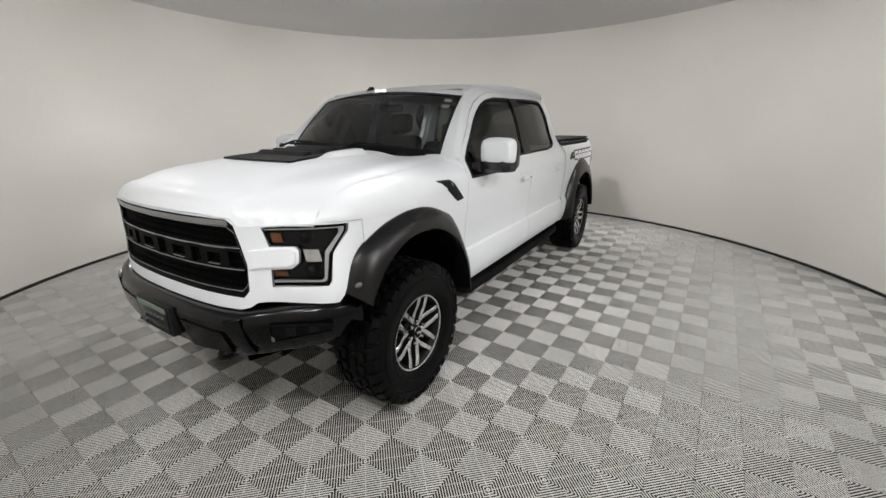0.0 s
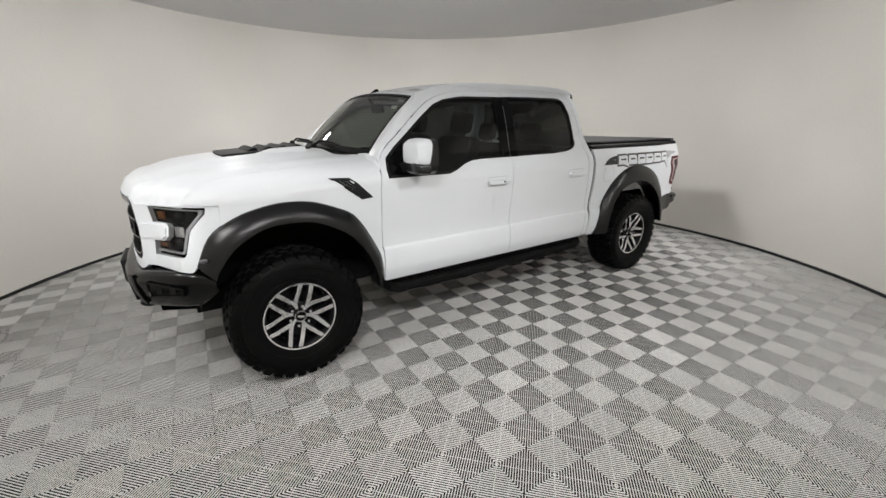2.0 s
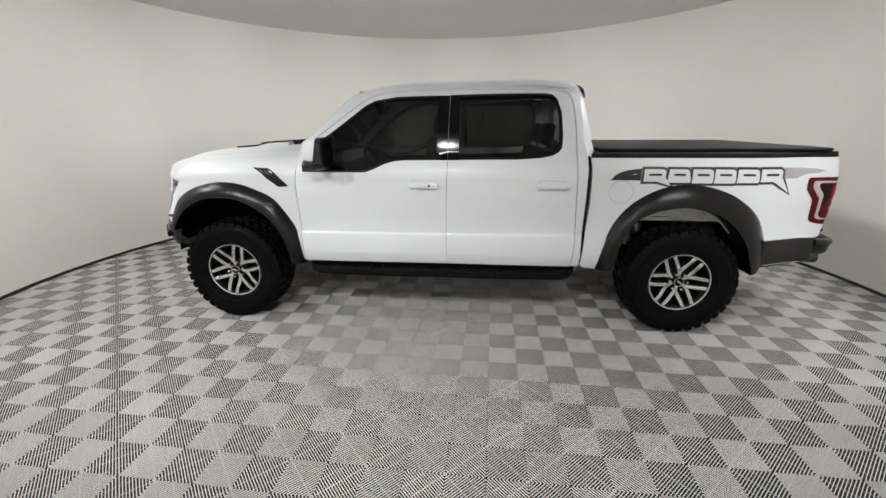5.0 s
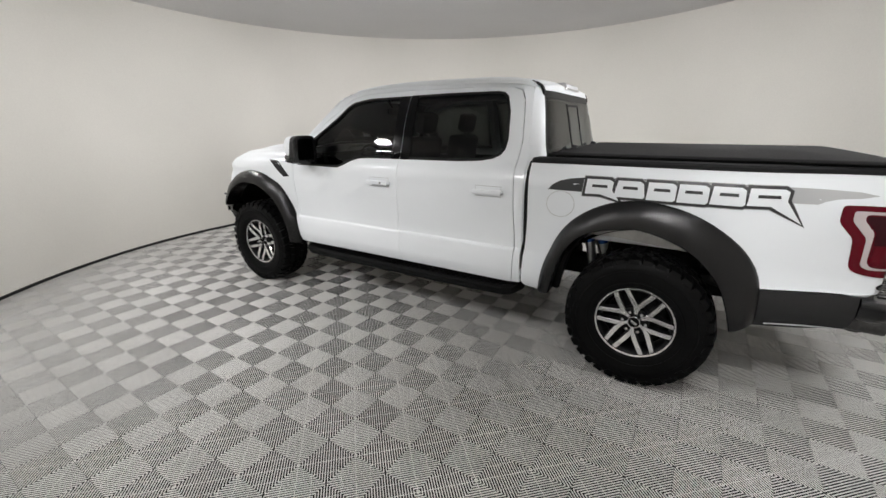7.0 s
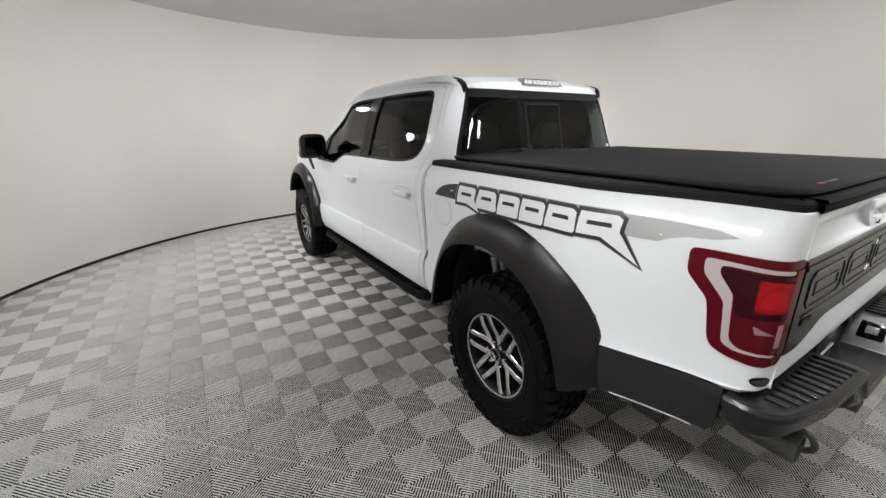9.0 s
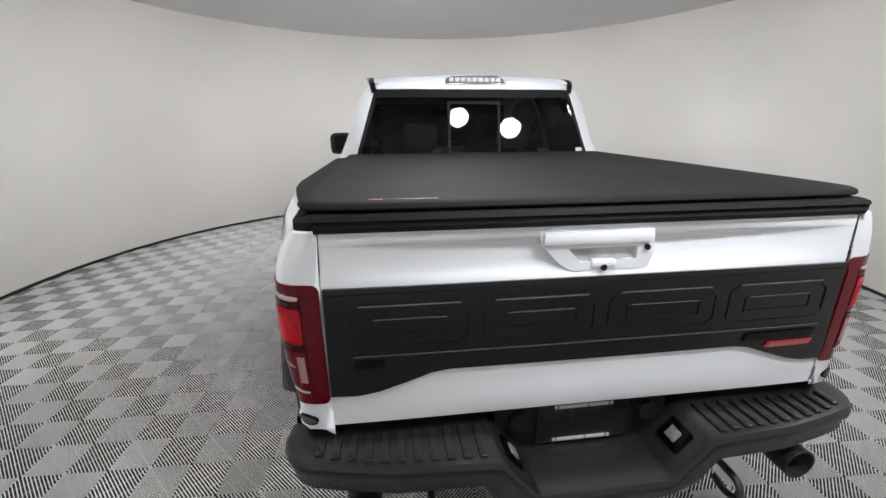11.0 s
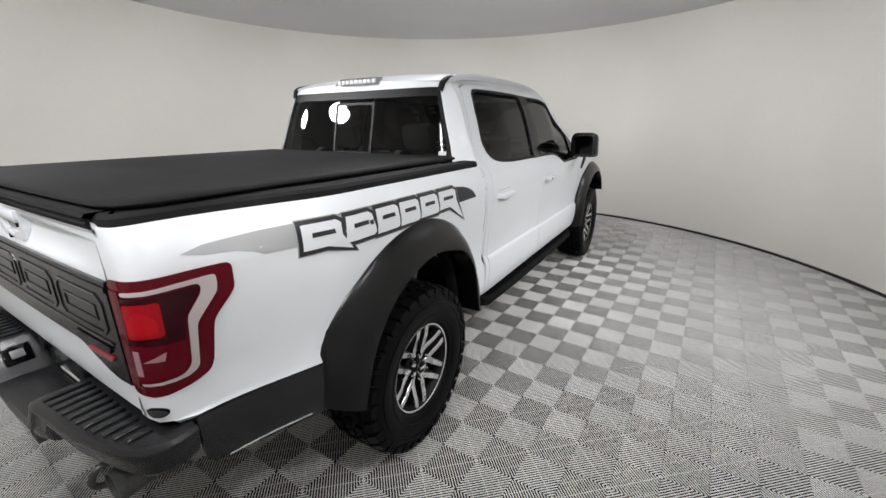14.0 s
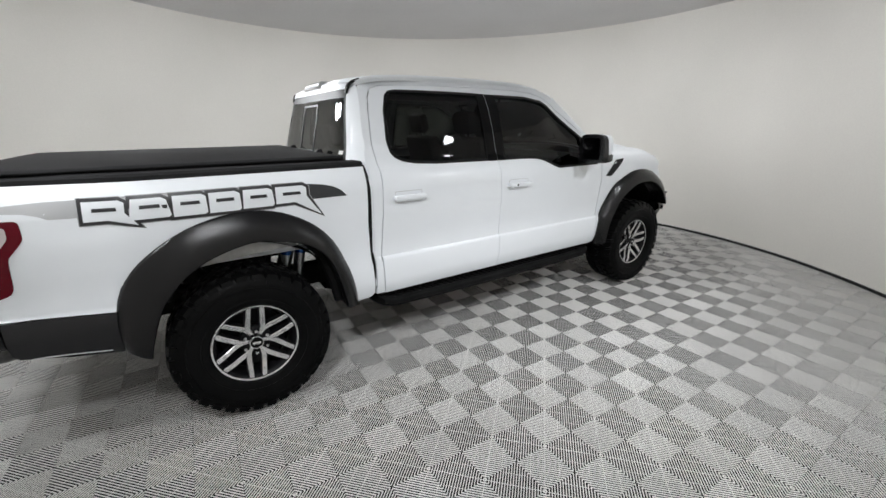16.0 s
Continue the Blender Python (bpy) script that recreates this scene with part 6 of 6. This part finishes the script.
def make_underside():
    for s in (-1, 1):
        # wheel wells
        for x0, radius, rear in ((0.07, 0.60, False), (3.70, 0.56, True)):
            bm = bmesh.new()
            rows = []
            for k in range(21):
                a = math.pi * (0.96 - 0.92 * k / 20)
                x, z = x0 + radius * math.cos(a), 0.50 + radius * math.sin(a) * (1.05 if not rear else 0.92)
                rows.append([(x, s * 0.955, z), (x, s * 0.50, z)])
            loft(bm, rows)
            part("wheel_liner", bm, DARK, truck)
        bm = bmesh.new()
        block(bm, (-0.55, s * 0.50 - 0.01, 0.40), (0.65, s * 0.50 + 0.01, 1.10))
        part("inner_guard", bm, DARK, truck)
        # light inner panel of the bed above the rear tyre
        bm = bmesh.new()
        prism(bm, [(3.22, 0.95), (3.38, 1.03), (3.60, 1.085), (3.90, 1.06), (4.12, 0.89), (4.07, 0.81), (3.98, 0.905), (3.55, 0.945)], lambda u, v, d: (u, s * (0.93 - d), v), 0.02)
        part("inner_bed_panel", bm, LINER, truck)
        bm = bmesh.new()
        rows = []
        for q in even(rounded([(x, z, 0) for x, z in LIP_REAR[:5]], 4), 16):
            rows.append([(q.x - 0.01, s * 0.955, q.y), (q.x + 0.022, s * 0.945, q.y - 0.012), (q.x + 0.030, s * 0.90, q.y - 0.018)])
        loft(bm, rows)
        part("inner_arch_strip", bm, DARK, truck)
        bm = bmesh.new()
        rows = []
        for k in range(13):
            a = radians(50 - 46 * k / 12)
            rows.append([(3.70 + 0.50 * math.cos(a), s * 0.935, 0.50 + 0.47 * math.sin(a)), (3.70 + 0.50 * math.cos(a), s * 0.72, 0.50 + 0.47 * math.sin(a))])
        loft(bm, rows)
        part("mud_guard", bm, DARK, truck)
        # chassis rail, damper with two blue reservoirs, running board
        bm = bmesh.new()
        block(bm, (-0.72, s * 0.43 - 0.045, 0.50), (4.66, s * 0.43 + 0.045, 0.66), 0.01)
        part("chassis_rail", bm, DARK, truck)
        for k in (0, 1):
            bm = bmesh.new()
            x = 3.43 - 0.09 * k
            tube(bm, [(x + 0.04, s * 0.72, 0.66), (x, s * 0.74, 0.86)], 0.033, 16)
            damper = part("damper_reservoir", bm, ALUMINIUM, truck, "silver and blue damper reservoir")
            bm = bmesh.new()
            tube(bm, [(x + 0.002, s * 0.739, 0.85), (x - 0.012, s * 0.745, 0.90)], 0.035, 16)
            part("cap", bm, BLUE, damper)
        bm = bmesh.new()
        tube(bm, [(3.56, s * 0.72, 0.45), (3.40, s * 0.72, 0.92)], 0.045, 14)
        part("damper", bm, STEEL, truck)
        bm = bmesh.new()
        rows = []
        for x, w, z in ((0.66, 0.90, 0.47), (0.70, 0.99, 0.45), (0.76, 1.02, 0.44), (1.2, 1.03, 0.437), (2.3, 1.03, 0.437), (2.80, 1.02, 0.44), (2.87, 0.99, 0.45), (2.92, 0.90, 0.47)):
            rows.append([(x, s * (w - 0.15), z + 0.02), (x, s * (w - 0.02), z + 0.045), (x, s * w, z + 0.03), (x, s * w, z), (x, s * (w - 0.03), z - 0.03), (x, s * (w - 0.15), z - 0.02)])
        loft(bm, rows, ring=True, caps=True)
        board = part("running_board", bm, DARK, truck, "black running board with a ribbed tread")
        bm = bmesh.new()
        for k in range(40):
            x = 0.80 + 0.05 * k
            block(bm, (x, min(s * 0.90, s * 1.00), 0.475), (x + 0.022, max(s * 0.90, s * 1.00), 0.4845))
        part("tread", bm, DARK, board)
        for x in (0.95, 1.8, 2.65):
            bm = bmesh.new()
            block(bm, (x, min(s * 0.47, s * 0.92), 0.46), (x + 0.06, max(s * 0.47, s * 0.92), 0.50))
            part("bracket", bm, DARK, board)
        panel("sill", [(0.67, 0.44), (2.90, 0.44), (2.90, 0.535), (0.67, 0.535)], flank(s), DARK, truck, step=(0.4, 0.05), lift=-0.03, rim=0.02)
    for x, w in ((0.0, 0.16), (3.708, 0.13)):
        bm = bmesh.new()
        tube(bm, [(x, -0.82, 0.437), (x, 0.82, 0.437)], 0.048, 14)
        bmesh.ops.create_uvsphere(bm, u_segments=18, v_segments=12, radius=w, matrix=pose(x, 0.12, 0.44))
        part("axle", bm, DARK, truck)
    bm = bmesh.new()
    block(bm, (0.45, -0.88, 0.54), (2.93, 0.88, 0.60), 0.02)
    part("floor_pan", bm, DARK, truck)
    bm = bmesh.new()
    block(bm, (-0.70, -0.40, 0.45), (0.9, 0.40, 1.15), 0.06)
    part("engine", bm, DARK, truck)
    bm = bmesh.new()
    block(bm, (2.0, 0.05, 0.36), (3.1, 0.36, 0.54), 0.05)
    part("fuel_tank", bm, DARK, truck)
    bm = bmesh.new()
    tube(bm, rounded([(4.05, -0.25, 0.60), (4.30, -0.26, 0.58), (4.45, -0.26, 0.58)], 4), 0.30 * 0.5, 20)
    part("muffler", bm, STEEL, truck)


def make_interior():
    def seat(y0, y1, x0, name, tall):
        bm = bmesh.new()
        block(bm, (x0 - 0.45, y0, 0.86), (x0 + 0.08, y1, 1.02), 0.05)
        ob = part(name, bm, CLOTH, truck, "dark cloth seat")
        bm = bmesh.new()
        block(bm, (-0.06, y0, 0.0), (0.07, y1, tall), 0.045, m=pose(x0, 0, 0.98, 0, 12, 0))
        part("backrest", bm, CLOTH, ob)
        n = 2 if y1 - y0 > 0.9 else 1
        for k in range(n):
            c = (y0 + y1) / 2 if n == 1 else lerp(y0, y1, 0.24 + 0.52 * k)
            bm = bmesh.new()
            block(bm, (-0.05, c - 0.13, tall + 0.03), (0.06, c + 0.13, tall + 0.22), 0.045, m=pose(x0, 0, 0.98, 0, 12, 0))
            tube(bm, [Vector((x0 + 0.14, c - 0.05, 0.98 + tall - 0.02)), Vector((x0 + 0.16, c - 0.05, 0.98 + tall + 0.06))], 0.007, 6)
            tube(bm, [Vector((x0 + 0.14, c + 0.05, 0.98 + tall - 0.02)), Vector((x0 + 0.16, c + 0.05, 0.98 + tall + 0.06))], 0.007, 6)
            part("headrest", bm, CLOTH, ob)

    seat(-0.66, -0.14, 1.62, "driver_seat", 0.56)
    seat(0.14, 0.66, 1.62, "passenger_seat", 0.56)
    seat(-0.68, 0.68, 2.58, "rear_bench", 0.46)
    bm = bmesh.new()
    rows = []
    for y in np.linspace(-0.78, 0.78, 9):
        rows.append([(0.60, y, 1.36), (0.80, y, 1.375), (0.98, y, 1.33), (1.03, y, 1.22), (0.98, y, 1.0), (0.9, y, 0.75)])
    loft(bm, rows)
    part("dashboard", bm, TRIM, truck)
    bm = bmesh.new()
    line = [(0.19 * math.cos(a), 0.19 * math.sin(a), 0) for a in np.linspace(0, 2 * math.pi, 33)]
    tube(bm, line, 0.015, 8, caps=False)
    for a in (0, math.pi, -math.pi / 2):
        tube(bm, [(0.05 * math.cos(a), 0.05 * math.sin(a), -0.02), (0.18 * math.cos(a), 0.18 * math.sin(a), 0)], 0.014, 6)
    bmesh.ops.create_uvsphere(bm, u_segments=14, v_segments=8, radius=0.065, matrix=Matrix.LocRotScale((0, 0, -0.025), None, (1, 1, 0.5)))
    bmesh.ops.transform(bm, matrix=pose(1.16, -0.40, 1.27, 0, 62, 0) @ pose(0, 0, 0, 0, 0, 90), verts=bm.verts[:])
    part("steering_wheel", bm, TRIM, truck)
    bm = bmesh.new()
    block(bm, (1.10, -0.125, 1.735), (1.13, 0.125, 1.80), 0.02)
    tube(bm, [(1.09, 0, 1.79), (1.03, 0, 1.87)], 0.012, 6)
    part("rear_view_mirror", bm, TRIM, truck)
    bm = bmesh.new()
    block(bm, (1.12, -0.68, 1.885), (2.80, 0.68, 1.90), 0.005)
    part("headliner", bm, LINER, truck)
    bm = bmesh.new()
    block(bm, (1.05, -0.12, 0.62), (1.75, 0.12, 1.0), 0.03)
    part("console", bm, TRIM, truck)


make_wings()
make_front()
make_hood()
make_cab()
make_doors()
make_bed()
make_tailgate()
make_rear_bumper()
make_front_bumper()
make_flares()
make_wheels()
make_underside()
make_interior()

# ---- floor tiles last ----
lay_tiles()
